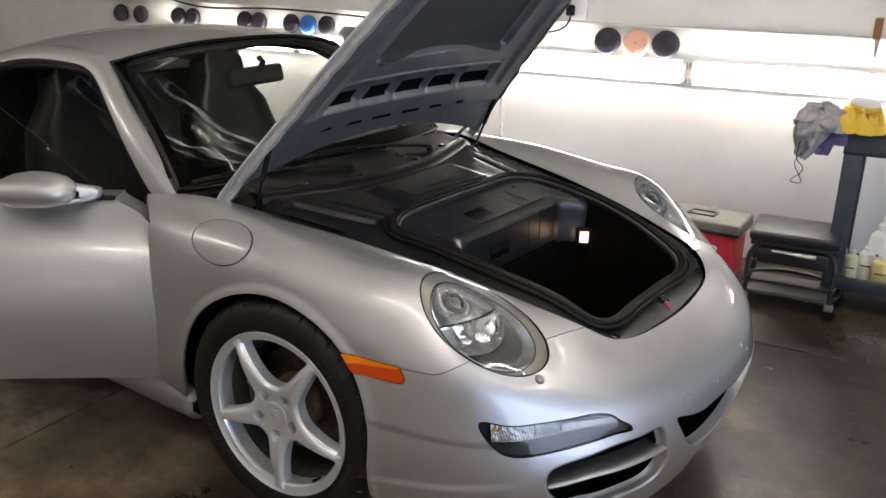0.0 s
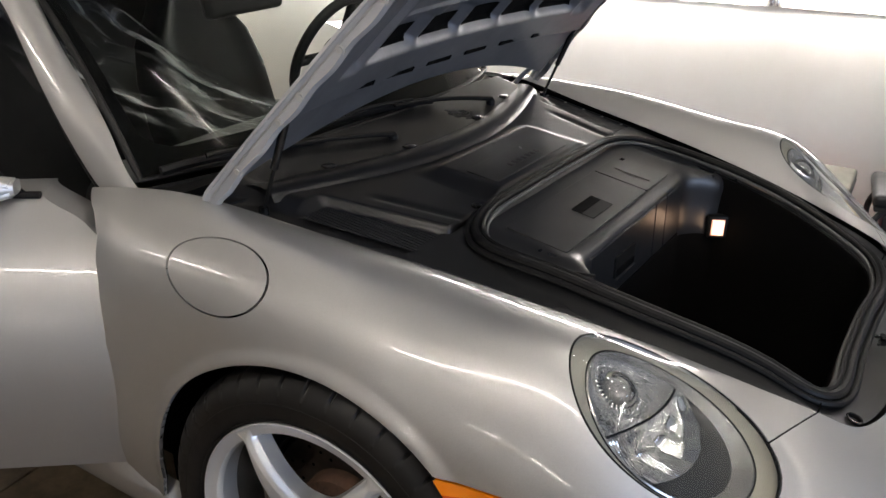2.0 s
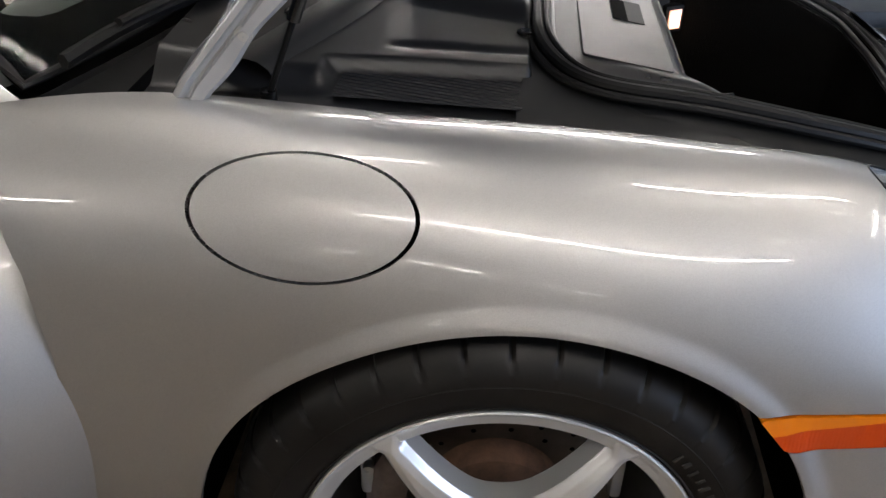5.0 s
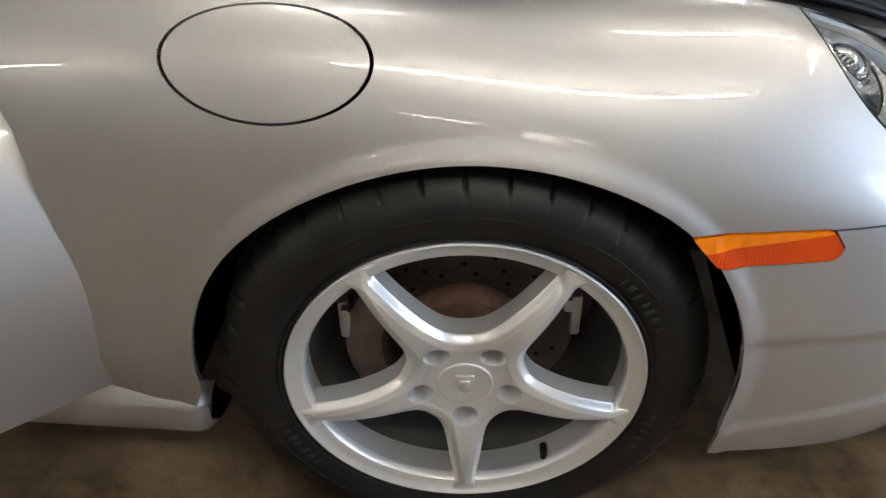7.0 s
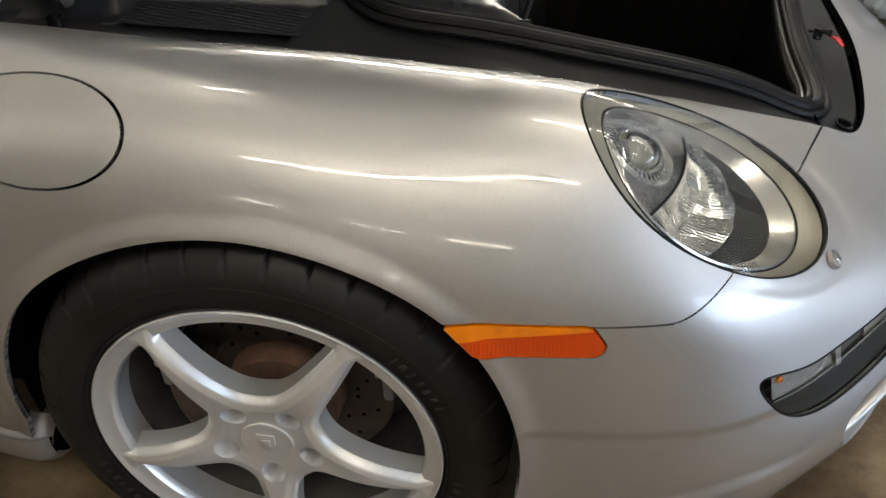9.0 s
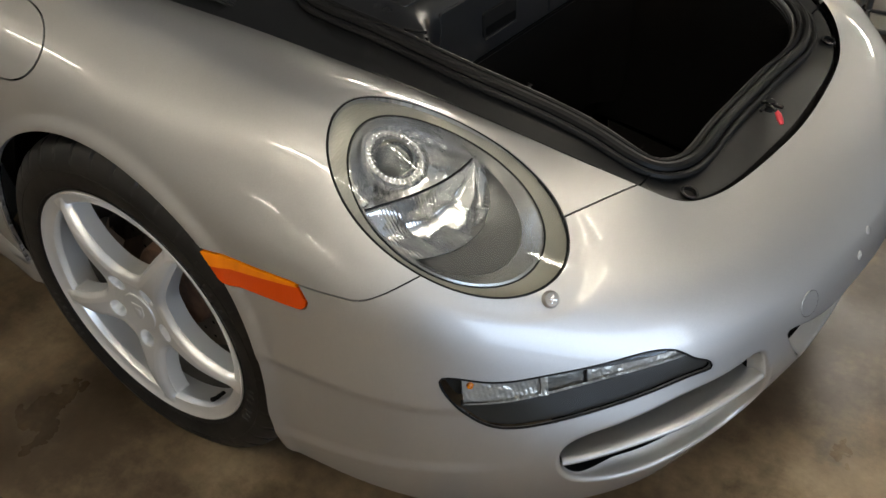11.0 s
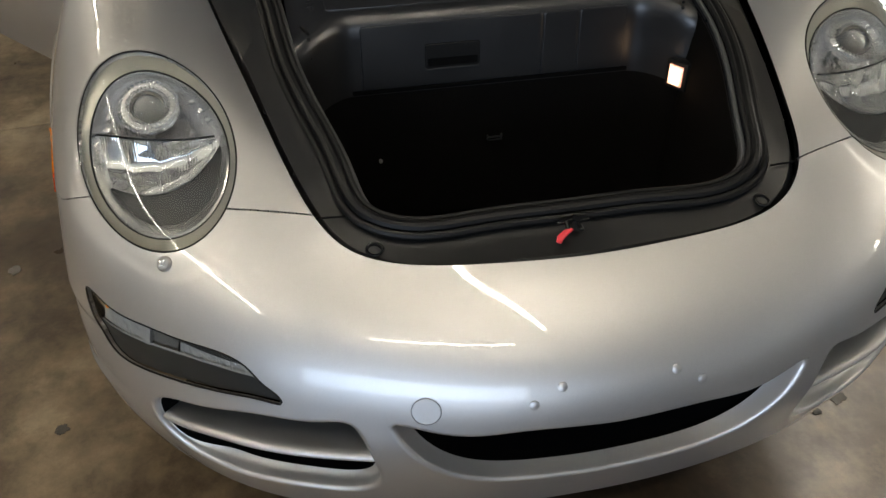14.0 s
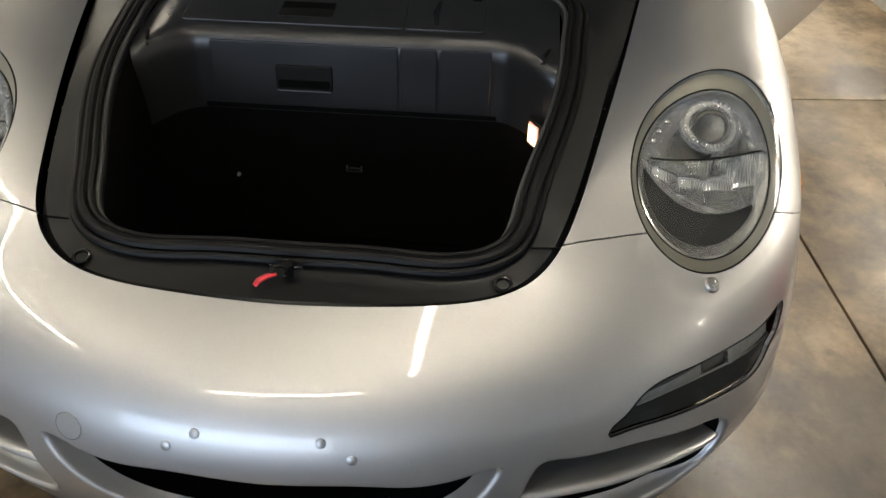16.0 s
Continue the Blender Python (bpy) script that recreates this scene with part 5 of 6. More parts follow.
def seat(y):
    """A sports seat with bolsters and a fixed headrest."""
    def ring(x, z, w, d, lean):
        k = np.linspace(0, 2 * np.pi, 40, endpoint=False)
        c, q = np.cos(k), np.sin(k)
        sx = np.sign(q) * np.abs(q) ** .55 * d
        sy = np.sign(c) * np.abs(c) ** .6 * w
        bolster = .035 * step(np.abs(sy) / w, .55, .9) * (q > 0)
        return np.stack([x + sx + bolster, y + sy, z + lean * sx], -1)
    back = [ring(x, z, w, d, .25) for x, z, w, d in ((-1.40, .40, .20, .05), (-1.43, .46, .235, .075), (-1.475, .60, .25, .08), (-1.52, .76, .245, .075), (-1.555, .88, .215, .065), (-1.575, .95, .16, .055), (-1.585, 1.00, .125, .05), (-1.595, 1.07, .12, .048), (-1.60, 1.105, .09, .035), (-1.60, 1.115, .02, .01))]
    v, f = grid(np.stack(back), False, True)
    f.append(tuple(range(40)))
    ob = part("seat", (v, [tuple(reversed(q)) for q in f]), LEATHER, car, "black leather sports seat")
    part("cushion", moved(box((-1.42, y - .25, .30), (-.92, y + .25, .44), .05, 4), Matrix.Identity(4)), LEATHER, ob)


seat(-.36)
seat(.36)
# clear plastic dust sheet from the passenger headrest down to the dash
gu, gv = np.meshgrid(np.linspace(0, 1, 150), np.linspace(-.50, -.02, 130), indexing="ij")
drape = smooth([(-1.44, 1.05), (-1.42, 1.085), (-1.36, 1.08), (-1.22, 1.01), (-1.02, .945), (-.84, .905), (-.70, .888), (-.56, .880)], 150)
folds = np.array([[noise.noise((u * 2.0 + y * 3, y * 17 - u * 5, 1.3)) * .030 + noise.noise((u * 4 + y * 5, y * 46 - u * 12, 4.1)) * .012 for y in gv[0]] for u in gu[:, 0]])
calm = step(1 - gu, .02, .25)
sheet = np.stack([drape[:, 0][:, None] + .3 * folds * calm, gv + .25 * folds, drape[:, 1][:, None] + folds * (.15 + .85 * calm) - .10 * np.abs((gv + .29) / .28) ** 3 * calm], -1)
FILM = bpy.data.materials.new("thin_clear_film")
FILM.use_nodes = True
ft = FILM.node_tree
ft.nodes.remove(ft.nodes["Principled BSDF"])
f_clear, f_gloss, f_glint, f_mix, f_top = (ft.nodes.new("ShaderNode" + k) for k in ("BsdfTransparent", "BsdfGlossy", "BsdfDiffuse", "MixShader", "MixShader"))
f_clear.inputs[0].default_value = (.90, .91, .91, 1)
f_gloss.inputs["Roughness"].default_value = .16
f_glint.inputs[0].default_value = (.8, .82, .82, 1)
f_mix.inputs[0].default_value, f_top.inputs[0].default_value = .10, .04
# stretched noise paints white streaks in place of light glinting off the wrinkles
f_place, f_map, f_noise, f_ramp = (ft.nodes.new("ShaderNode" + k) for k in ("TexCoord", "Mapping", "TexNoise", "ValToRGB"))
f_map.inputs["Rotation"].default_value = (0, 0, radians(22))
f_map.inputs["Scale"].default_value = (1.6, 24, 3)
f_noise.inputs["Scale"].default_value, f_noise.inputs["Detail"].default_value = 1.6, 6
f_ramp.color_ramp.elements[0].position, f_ramp.color_ramp.elements[0].color = .50, (.004, .004, .004, 1)
f_ramp.color_ramp.elements[1].position, f_ramp.color_ramp.elements[1].color = .74, (.55, .55, .55, 1)
ft.links.new(f_place.outputs["Object"], f_map.inputs[0])
ft.links.new(f_map.outputs[0], f_noise.inputs["Vector"])
ft.links.new(f_noise.outputs["Fac"], f_ramp.inputs[0])
ft.links.new(f_ramp.outputs[0], f_mix.inputs[0])
ft.links.new(f_clear.outputs[0], f_mix.inputs[1])
ft.links.new(f_glint.outputs[0], f_mix.inputs[2])
ft.links.new(f_mix.outputs[0], f_top.inputs[1])
ft.links.new(f_gloss.outputs[0], f_top.inputs[2])
ft.links.new(f_top.outputs[0], ft.nodes["Material Output"].inputs["Surface"])
dust = part("dust_sheet", grid(sheet), FILM, car, "crumpled clear plastic sheet over the passenger seat", 180)
dust.visible_shadow = False
mirror = part("interior_mirror", moved(box((-.018, -.145, -.034), (.018, .145, .034), .015, 3), pose(-.85, -.068, 1.105, 0, -12, 6)), LEATHER, car, "black interior mirror")
part("mirror_stem", tube([(-.84, -.06, 1.12), (-.83, -.045, 1.155), (-.865, -.03, 1.165)], .011, 10), LEATHER, mirror)

# wipers on the cowl
for pts3, name in (([(-.345, -.13, .860), (-.39, -.25, .872), (-.445, -.42, .880), (-.485, -.56, .883), (-.505, -.655, .880)], "wiper"), ([(-.330, .30, .862), (-.375, .20, .876), (-.415, .06, .886), (-.445, -.10, .890), (-.46, -.26, .888)], "wiper")):
    path = smooth(pts3, 24)
    ob = part(name, tube(path[:14] + (.016, 0, -.006), np.linspace(.010, .006, 14), 8, flat=.7), PLASTIC_TRIM, car, "black windscreen wiper")
    part("blade", tube(path[7:] + (-.004, 0, -.012), .0065, 6, flat=1.5), RUBBER, ob)
    part("blade_holder", tube(path[10:20] + (.002, 0, -.002), .0055, 8), PLASTIC_TRIM, ob)
    x, y, z = pts3[0]
    part("pivot_cap", moved(lathe([(.012, -.03), (.012, -.012), (.010, -.007), (.001, -.006)], 20), Matrix.Translation((x + .014, y, z))), PLASTIC_TRIM, ob)

# sills and tail
sill = [(-.800, .291), (-.820, .283), (-.836, .262), (-.842, .225), (-.832, .185), (-.805, .158), (-.780, .150), (-.76, .148)]
for s in (-1, 1):
    m = (lambda sh: sh) if s < 0 else mirrored
    rows = []
    for x in np.r_[np.linspace(-2.0, -.46, 30), -.45, -.43, -.41, -.395, -.385, -.378, -.374]:
        k = float(step(x, -.52, -.40))
        e = max(0.0, (x + .395) / .021) ** 2
        rows.append([(x, y + .008 - .006 * k + .018 * e, .215 + (z - .215) * (1 + .05 * k) * (1 - .22 * e) + (.010 * k if z < .2 else -.026 * k if z > .25 else 0)) for y, z in smooth(sill, 24)])
    sill_ob = part("sill", m(grid(np.array(rows))), PAINT, car, "silver side sill")
    part("sill_end", m(grid(np.array([rows[-1], [(-.383, -.76, .21)] * 24]))), DARK, sill_ob)
tail = []
for x, w, z0 in smooth([(-1.98, .822, .80), (-2.20, .868, .85), (-2.45, .900, .865), (-2.75, .890, .83), (-3.05, .835, .745), (-3.25, .725, .655), (-3.37, .54, .56), (-3.43, .30, .47)], 26):
    k = np.linspace(-.12, np.pi + .12, 48)
    c, q = np.cos(k), np.sin(k)
    tail.append(np.stack([x - .03 * np.abs(c), w * np.sign(c) * np.abs(c) ** .55, .42 + np.where(q > 0, (z0 - .42) * np.abs(q) ** .62, 1.5 * q)], -1))
v, f = grid(np.stack(tail))
f.append(tuple(range(25 * 48, 26 * 48)))
part("tail", (v, f), PAINT, car, "silver rear body")
# fastback: the roof's run down to the tail with the rear window let into it
back_rows, glass_rows = [], []
for x, zc, ws, zs in smooth([(-2.04, 1.128, .585, 1.052), (-2.25, 1.055, .60, .985), (-2.50, .965, .625, .905), (-2.75, .885, .65, .845), (-2.98, .800, .66, .775), (-3.15, .725, .62, .70)], 22):
    y = np.linspace(-1, 1, 31)
    back_rows.append(np.stack([np.full(31, x), y * ws, zc + (zs - zc) * np.abs(y) ** 2.4], -1))
    if x > -2.72:
        y = np.linspace(-.80, .80, 21)
        glass_rows.append(np.stack([np.full(21, x), y * ws, zc + (zs - zc) * np.abs(y) ** 2.4 + .004], -1))
part("fastback", grid(np.stack(back_rows)), PAINT, car, "silver fastback panel")
part("rear_window", grid(np.stack(glass_rows)), GLOSS_BLACK, car, "dark rear window")
for s in (-1, 1):
    quarter = []
    for x, z, w0 in smooth([(-1.72, 1.09, .615), (-2.04, 1.046, .600), (-2.40, .935, .625), (-2.75, .848, .655), (-3.05, .755, .655)], 18):
        quarter.append([(x, s * w0, z), (x, s * (w0 + .03), z - .05), (x, s * (w0 + .09), min(z - .10, .88)), (x, s * min(w0 + .16, .80), min(z - .14, .82))])
    part("rear_quarter", grid(np.array(quarter)), PAINT, car, "silver rear quarter panel")
for s in (-1, 1):
    tyre = moved(lathe([(.20, -.13), (.30, -.14), (.325, -.11), (.325, .11), (.30, .14), (.20, .13), (.20, -.13)], 60, "y"), Matrix.Translation((-2.35, .74 * s, .325)))
    part("rear_wheel", tyre, TYRE, car, "rear wheel with a black tyre")

# ---- open front lid ----
HINGE = Vector((-.40, 0, .842))
lid_turn = Matrix.Translation(HINGE) @ Matrix.Rotation(radians(-57.3), 4, "Y") @ Matrix.Translation(-HINGE)
LID_X = np.linspace(0, 1, 230)
LID_T = np.linspace(-1, 1, 241)


def lid_point(s, t):
    """A place on the closed lid's outer skin: s from its rear edge to its nose, t from side to side."""
    s, t = np.asarray(s, float), np.asarray(t, float)
    xr = -.362 + .105 * (1 - t ** 2)
    xf = np.interp(np.abs(t), [0, .35, .7, .88, 1.0], [.808, .800, .775, .74, .69])
    x = xr + (xf - xr) * s
    w = np.interp(x, [-.37, -.236, -.066, .164, .394, .584, .72, .81], [.668, .644, .607, .558, .511, .468, .418, .392])
    ze = np.interp(x, [-.37, -.20, .03, .26, .45, .60, .70, .81], [.828, .806, .776, .740, .704, .666, .634, .590])
    return np.stack([x, t * w, ze + .034 * (1 - t ** 2) * (1 - .4 * step(x, .4, .8)) + .010 * step(.3 - x, -.2, .6) * (1 - t ** 2)], -1)


S, T = np.meshgrid(LID_X ** 1.0, LID_T, indexing="ij")
outer_lid = lid_point(S, T)
metres = S * (.808 + .26)
A = np.abs(T)
# underside relief: side beams, two cross beams with a row of windows between them, and the large felt panel
LX = outer_lid[..., 0] - .02 * A ** 2


def band(lo, hi, soft=.010):
    return step(LX, lo, lo + soft) * (1 - step(LX, hi - soft, hi))


inside = 1 - step(A, .70, .745)
hollow = band(-.085, .045, .030) * inside
webs = np.clip(sum(np.exp(-((T - c) / .030) ** 2) for c in (-.43, -.145, .145, .43)), 0, 1)
panel = step(LX, .125, .140) * (1 - step(A, .61, .64))
lift = np.full_like(S, .034)
lift = lift - .030 * hollow * (1 - .62 * webs) + .007 * hollow * step(LX, .0, .012)
lift = lift - .020 * panel
gutter = step(A, .745, .77) * (1 - step(A, .83, .86)) * step(LX, -.10, -.07)
lift = lift - .014 * gutter - .006 * band(.04, .062) * inside
rear = 1 - step(LX, -.178, -.168)
lift = lift - .010 * rear
lift = lift * (1 - step(A, .955, .975)) + .006 * step(A, .955, .975)
lift = np.where(metres < .012, .006 + (lift - .006) * step(metres, 0, .012), lift)
under_lid = outer_lid - np.stack([0 * lift, 0 * lift, lift], -1)
lid = part("front_lid", moved(grid(outer_lid), lid_turn), PAINT, car, "open silver front lid held up by gas struts")
# inner frame coloured darker than the outer skin to stand for its shade
part("lid_underside", moved(grid(under_lid[:, ::-1]), lid_turn), SHADED_PAINT, lid, "pressed silver inner frame of the lid")
first = np.where((panel > .6).any(1))[0][0] + 2
rows = under_lid[first:200, 50:191] - (0, 0, .0025)
part("felt_panel", moved(grid(rows[:, ::-1]), lid_turn), bump(material("grey_felt", (.04, .04, .042), .95), 300, .4), lid, "dark grey felt panel")
for lo, hi in ((-.72, -.48), (-.40, -.19), (-.11, .11), (.19, .40), (.48, .72)):
    pane = []
    for t in np.linspace(lo, hi, 14):
        j = int(round((t + 1) * 120))
        us = np.linspace(-.066, -.020, 9)
        pane.append(np.stack([np.interp(us, LX[:, j], under_lid[:, j, k]) for k in range(3)], -1) - (0, 0, .0025))
    pane = np.array(pane).transpose(1, 0, 2)
    part("opening", moved(grid(np.array(pane)[:, ::-1]), lid_turn), DARK, lid, "dark opening in the lid's frame")
for c in (-.66, -.40, -.135, .135, .40, .66):
    y = c * .59
    part("slot", moved(box((-.163 + .02 * c * c, y - .046, .776 + .034 * (1 - c * c)), (-.153 + .02 * c * c, y + .046, .790 + .034 * (1 - c * c) - .0165), .0015), lid_turn), DARK, lid)
for s in (-1, 1):
    t_edge = np.full(100, .992 * s)
    e = lid_point(np.linspace(-.03, .97, 100), t_edge)
    wave = np.stack([0 * e[:, 0], 0 * e[:, 0], .0022 * np.sin(e[:, 0] * 60)], -1)
    strip = np.stack([e + (0, -.004 * s, .003), e + (0, .005 * s, .001), e + (0, .006 * s, -.005), e + (0, -.003 * s, -.011), e + (0, -.004 * s, -.014), e + (0, .001 * s, -.017), e + (0, -.001 * s, -.030) + wave, e + (0, -.012 * s, -.034) + wave])
    part("edge_flange", moved(grid(strip if s < 0 else strip[:, ::-1]), lid_turn), EDGE_PAINT, lid, "pale folded edge of the lid", 28)
    for d in (.058, .182, .240, .345, .450, .56, .68, .80):
        b = lid_point(np.array([d]), np.array([.975 * s]))[0]
        part("edge_bolt", moved(moved(lathe([(.010, 0), (.0095, .003), (.006, .0035), (.0055, .0065), (.001, .007)], 18), frame_at((b[0], b[1] + .006 * s, b[2] - .023), (1, 0, 0), (0, s, -.25))), lid_turn), SATIN, lid)
# gas struts
for s in (-1, 1):
    low = np.array([-.302, .592 * s, .812])
    high = np.array([-.212, .600 * s, 1.037])
    way = high - low
    ob = part("gas_strut", tube([low, low + way * .55], .0040, 10), PLASTIC_TRIM, car, "slim black gas strut")
    part("cylinder", tube([low + way * .42, low + way * .98], .0078, 14), GLOSS_BLACK, ob)
    part("ball_joint", tube([low - (0, 0, .02), low + (0, 0, .008)], .010, 12), GLOSS_BLACK, ob)
    part("bracket", box(low + (-.025, -.012, -.028), low + (.03, .012, -.014), .004), SHADED_PAINT, ob)
    part("top_joint", tube([high - (0, .010, 0), high + (0, .010, 0)], .0065, 12), GLOSS_BLACK, ob)
    part("hinge", join(tube(smooth([(-.41, .585 * s, .815), (-.385, .59 * s, .85), (-.335, .60 * s, .90)], 12), .012, 8, flat=.6)), SHADED_PAINT, ob)

# ---- the two open doors ----
def open_door(s, swing, label):
    """A door on side s, swung open by so many degrees; set out on the right side and mirrored for the left."""
    m = (lambda sh: sh) if s < 0 else mirrored
    door_way, door_n = np.array([-math.cos(swing), -math.sin(swing), 0]), np.array([math.sin(swing), -math.cos(swing), 0])
    DOOR_AT = np.array([-.494, -.833, 0])
    sect = smooth([(0, .288), (.004, .31), (.018, .40), (.020, .50), (.0, .60), (-.038, .68), (-.085, .735), (-.148, .785), (-.178, .803), (-.20, .806)], 46)

    def door_point(along, off, z):
        return DOOR_AT + door_way * along + door_n * off + (0, 0, z)

    rows = []
    for k in np.linspace(0, 1, 50):
        row = []
        for off, z in sect:
            start = np.interp(z, [.26, .60, .70, .74, .775, .806], [-.020, -.014, -.006, .012, .065, .150])
            row.append(door_point(start + (1.24 - start) * k, off - .05 * (k - .4) ** 2, z))
        rows.append(row)
    skin_door = np.array(rows)
    door = part("door", m(join(grid(skin_door), grid((skin_door - door_n * .09)[:, ::-1]),
                             grid(np.stack([skin_door[0], skin_door[0] - door_n * .09])[:, ::-1]), grid(np.stack([skin_door[:, 0], skin_door[:, 0] - door_n * .09])),
                             grid(np.stack([skin_door[:, -1], skin_door[:, -1] - door_n * .09])[:, ::-1]))), PAINT, car, label)
    part("belt_strip", m(tube([door_point(a, -.19, .808) for a in np.linspace(.15, 1.2, 30)], .008, 8)), RUBBER, door)
    sail = [door_point(.185, -.19, .80), door_point(.40, -.20, .80), door_point(.40, -.205, .850), door_point(.245, -.20, .850)]
    pane = [door_point(a, -.195 - .22 * (z - .80), z) for a, z in ((.165, .795), (.36, .972), (.58, 1.150), (.66, 1.185), (.80, 1.196), (1.02, 1.185), (1.16, 1.14), (1.20, .795))]
    n_pane = len(pane)
    window = part("door_window", m((np.array([*pane, *[q - door_n * .004 for q in pane]]), [tuple(range(n_pane)), tuple(reversed(range(n_pane, 2 * n_pane)))] + [(i, (i + 1) % n_pane, n_pane + (i + 1) % n_pane, n_pane + i) for i in range(n_pane)])), SCREEN_GLASS, door, "raised frameless door glass")
    window.visible_shadow = False
    part("glass_edge", m(tube(np.array(pane[:-1]), .0025, 6)), RUBBER, window)
    part("sail_panel", m((np.array([*sail, *[q - door_n * .02 for q in sail]]), [(0, 1, 2, 3), (7, 6, 5, 4), (0, 3, 7, 4), (3, 2, 6, 7), (2, 1, 5, 6), (1, 0, 4, 5)])), GLOSS_BLACK, door, "black triangular mirror base")
    shell = []
    for k, (a, r) in enumerate(((.225, .006), (.232, .026), (.25, .040), (.29, .050), (.35, .054), (.41, .05), (.45, .035), (.462, .008))):
        c = door_point(a, -.075 - .04 * step(a, .25, .45), .862 - .012 * step(a, .3, .45))
        q = np.linspace(0, 2 * np.pi, 28, endpoint=False)
        shell.append([c + door_n * r * 1.5 * math.cos(t) + np.array([0, 0, r * 1.0 * math.sin(t)]) for t in q])
    mir = part("door_mirror", m(grid(np.array(shell), False, True)), PAINT, door, "silver door mirror")

    def arm(pts, wide, high):
        """One flat arm of the mirror's foot."""
        ring = []
        for c, w, h in zip(smooth(pts, 18), np.linspace(*wide, 18), np.linspace(*high, 18)):
            q = np.linspace(0, 2 * np.pi, 20, endpoint=False)
            ring.append([c + door_n * w * np.sign(math.cos(t)) * abs(math.cos(t)) ** .7 + np.array([0, 0, h * np.sign(math.sin(t)) * abs(math.sin(t)) ** .7]) for t in q])
        v, f = grid(np.array(ring), False, True)
        return v, f + [tuple(range(20)), tuple(reversed(range(17 * 20, 18 * 20)))]
    part("mirror_foot", m(arm([door_point(.42, -.10, .822), door_point(.33, -.115, .815), door_point(.25, -.145, .816), door_point(.195, -.175, .822)], (.040, .022), (.007, .011))), PAINT, mir, "silver lower arm of the mirror")
    part("mirror_foot", m(arm([door_point(.34, -.10, .878), door_point(.29, -.115, .868), door_point(.245, -.145, .853), door_point(.195, -.175, .838)], (.038, .022), (.010, .009))), PAINT, mir, "silver upper arm of the mirror")
    part("foot_end", m(arm([door_point(.232, -.15, .832), door_point(.215, -.16, .831), door_point(.205, -.168, .831), door_point(.188, -.178, .830)], (.026, .020), (.018, .014))), PAINT, mir)
    part("mirror_gap", m(arm([door_point(.31, -.125, .842), door_point(.285, -.13, .840), door_point(.255, -.145, .838), door_point(.235, -.155, .834)], (.018, .012), (.022, .010))), GLOSS_BLACK, mir)


open_door(-1, radians(38.3), "open silver passenger door")
open_door(1, radians(33), "open silver driver's door")

# ---- things along the wall ----
PAD_DARK = bump(vary(material("navy_foam", (0.035, 0.033, 0.045), 0.9), 20, [(0.3, (0.022, 0.02, 0.03)), (0.7, (0.055, 0.05, 0.065))]), 140, 0.6)
PAD_ORANGE = bump(material("orange_foam", (0.88, 0.50, 0.36), 0.9), 140, 0.6)
PAD_BLUE = bump(material("blue_foam", (0.05, 0.22, 0.62), 0.9), 140, 0.6)


def pad(x, mat, label, r=.078):
    """A round foam polishing pad leaning on the wall above the lamp."""
    ob = empty("polishing_pad", label, "polishing pad", room(x, WALL_Y - .045, 1.045), "polishing pads")
    turn = room_pose(x, WALL_Y - .034, 1.045 + r * .97, 90 - 9, 0, 0)
    part("foam", moved(lathe([(.004, .030), (r * .55, .029), (r * .86, .022), (r, .008), (r, -.006), (r * .93, -.014)], 36), turn), mat, ob)
    part("backing", moved(lathe([(r * .90, -.0142), (r * .90, -.019), (.004, -.019)], 36), turn), PLASTIC, ob)


for x in (-3.879, -3.68, -3.315, -3.183, -2.717, -2.596, -2.327, -2.046, -.178, .141):
    pad(x, PAD_DARK, "dark navy round foam polishing pad leaning on the wall", .062 if x < -1 else .074)
pad(-2.191, PAD_BLUE, "bright blue round foam polishing pad leaning on the wall", .062)
pad(-.016, PAD_ORANGE, "orange round foam polishing pad leaning on the wall", .073)

cable = smooth([(-4.6, 1.30), (-4.1, 1.245), (-3.75, 1.225), (-3.45, 1.235), (-3.2, 1.195), (-2.6, 1.192), (-2.0, 1.185), (-1.6, 1.165), (-1.2, 1.13), (-.9, 1.12)], 60)
thing("power_cable", tube([room(x, WALL_Y - .058, z) for x, z in cable], .006, 8), RUBBER, "black power cable strung along the wall", "cable")
for x in (-3.43, -3.05):
    ob = empty("junction_box", "small metal junction box on the wall", "junction box", room(x, WALL_Y - .05, 1.22), "junction boxes")
    part("box", moved(box((-.035, -.03, -.045), (.035, .0, .045), .004), room_pose(x, WALL_Y - .046, 1.262)), SATIN, ob)
    part("cover_screw", moved(lathe([(.005, 0), (.001, .003)], 10), room_pose(x, WALL_Y - .076, 1.29, 90, 0, 0)), STEEL, ob)
ob = empty("wall_socket", "white wall socket box with a black plug in it", "socket", room(-.37, WALL_Y - .05, 1.26))
part("box", moved(box((-.045, -.025, -.06), (.045, 0, .06), .005), room_pose(-.345, WALL_Y - .046, 1.285)), WALL, ob)
part("plug", moved(box((-.022, -.06, -.03), (.022, -.02, .03), .010, 3), room_pose(-.385, WALL_Y - .05, 1.275)), RUBBER, ob)
part("cord", tube([room(*p) for p in smooth([(-.385, WALL_Y - .08, 1.25), (-.40, WALL_Y - .085, 1.20), (-.45, WALL_Y - .08, 1.165), (-.53, WALL_Y - .07, 1.15), (-.66, WALL_Y - .06, 1.16), (-.80, WALL_Y - .06, 1.19)], 30)], .005, 8), RUBBER, ob)
thing("conduit", tube([room(-.80, WALL_Y - .012, z) for z in (.30, .60, .914)], .012, 12), WALL, "thin white vertical conduit on the wall", "pipe")
ob = empty("scraper", "scraper with an orange handle hung on the ledge", "scraper", room(1.15, WALL_Y - .06, 1.20))
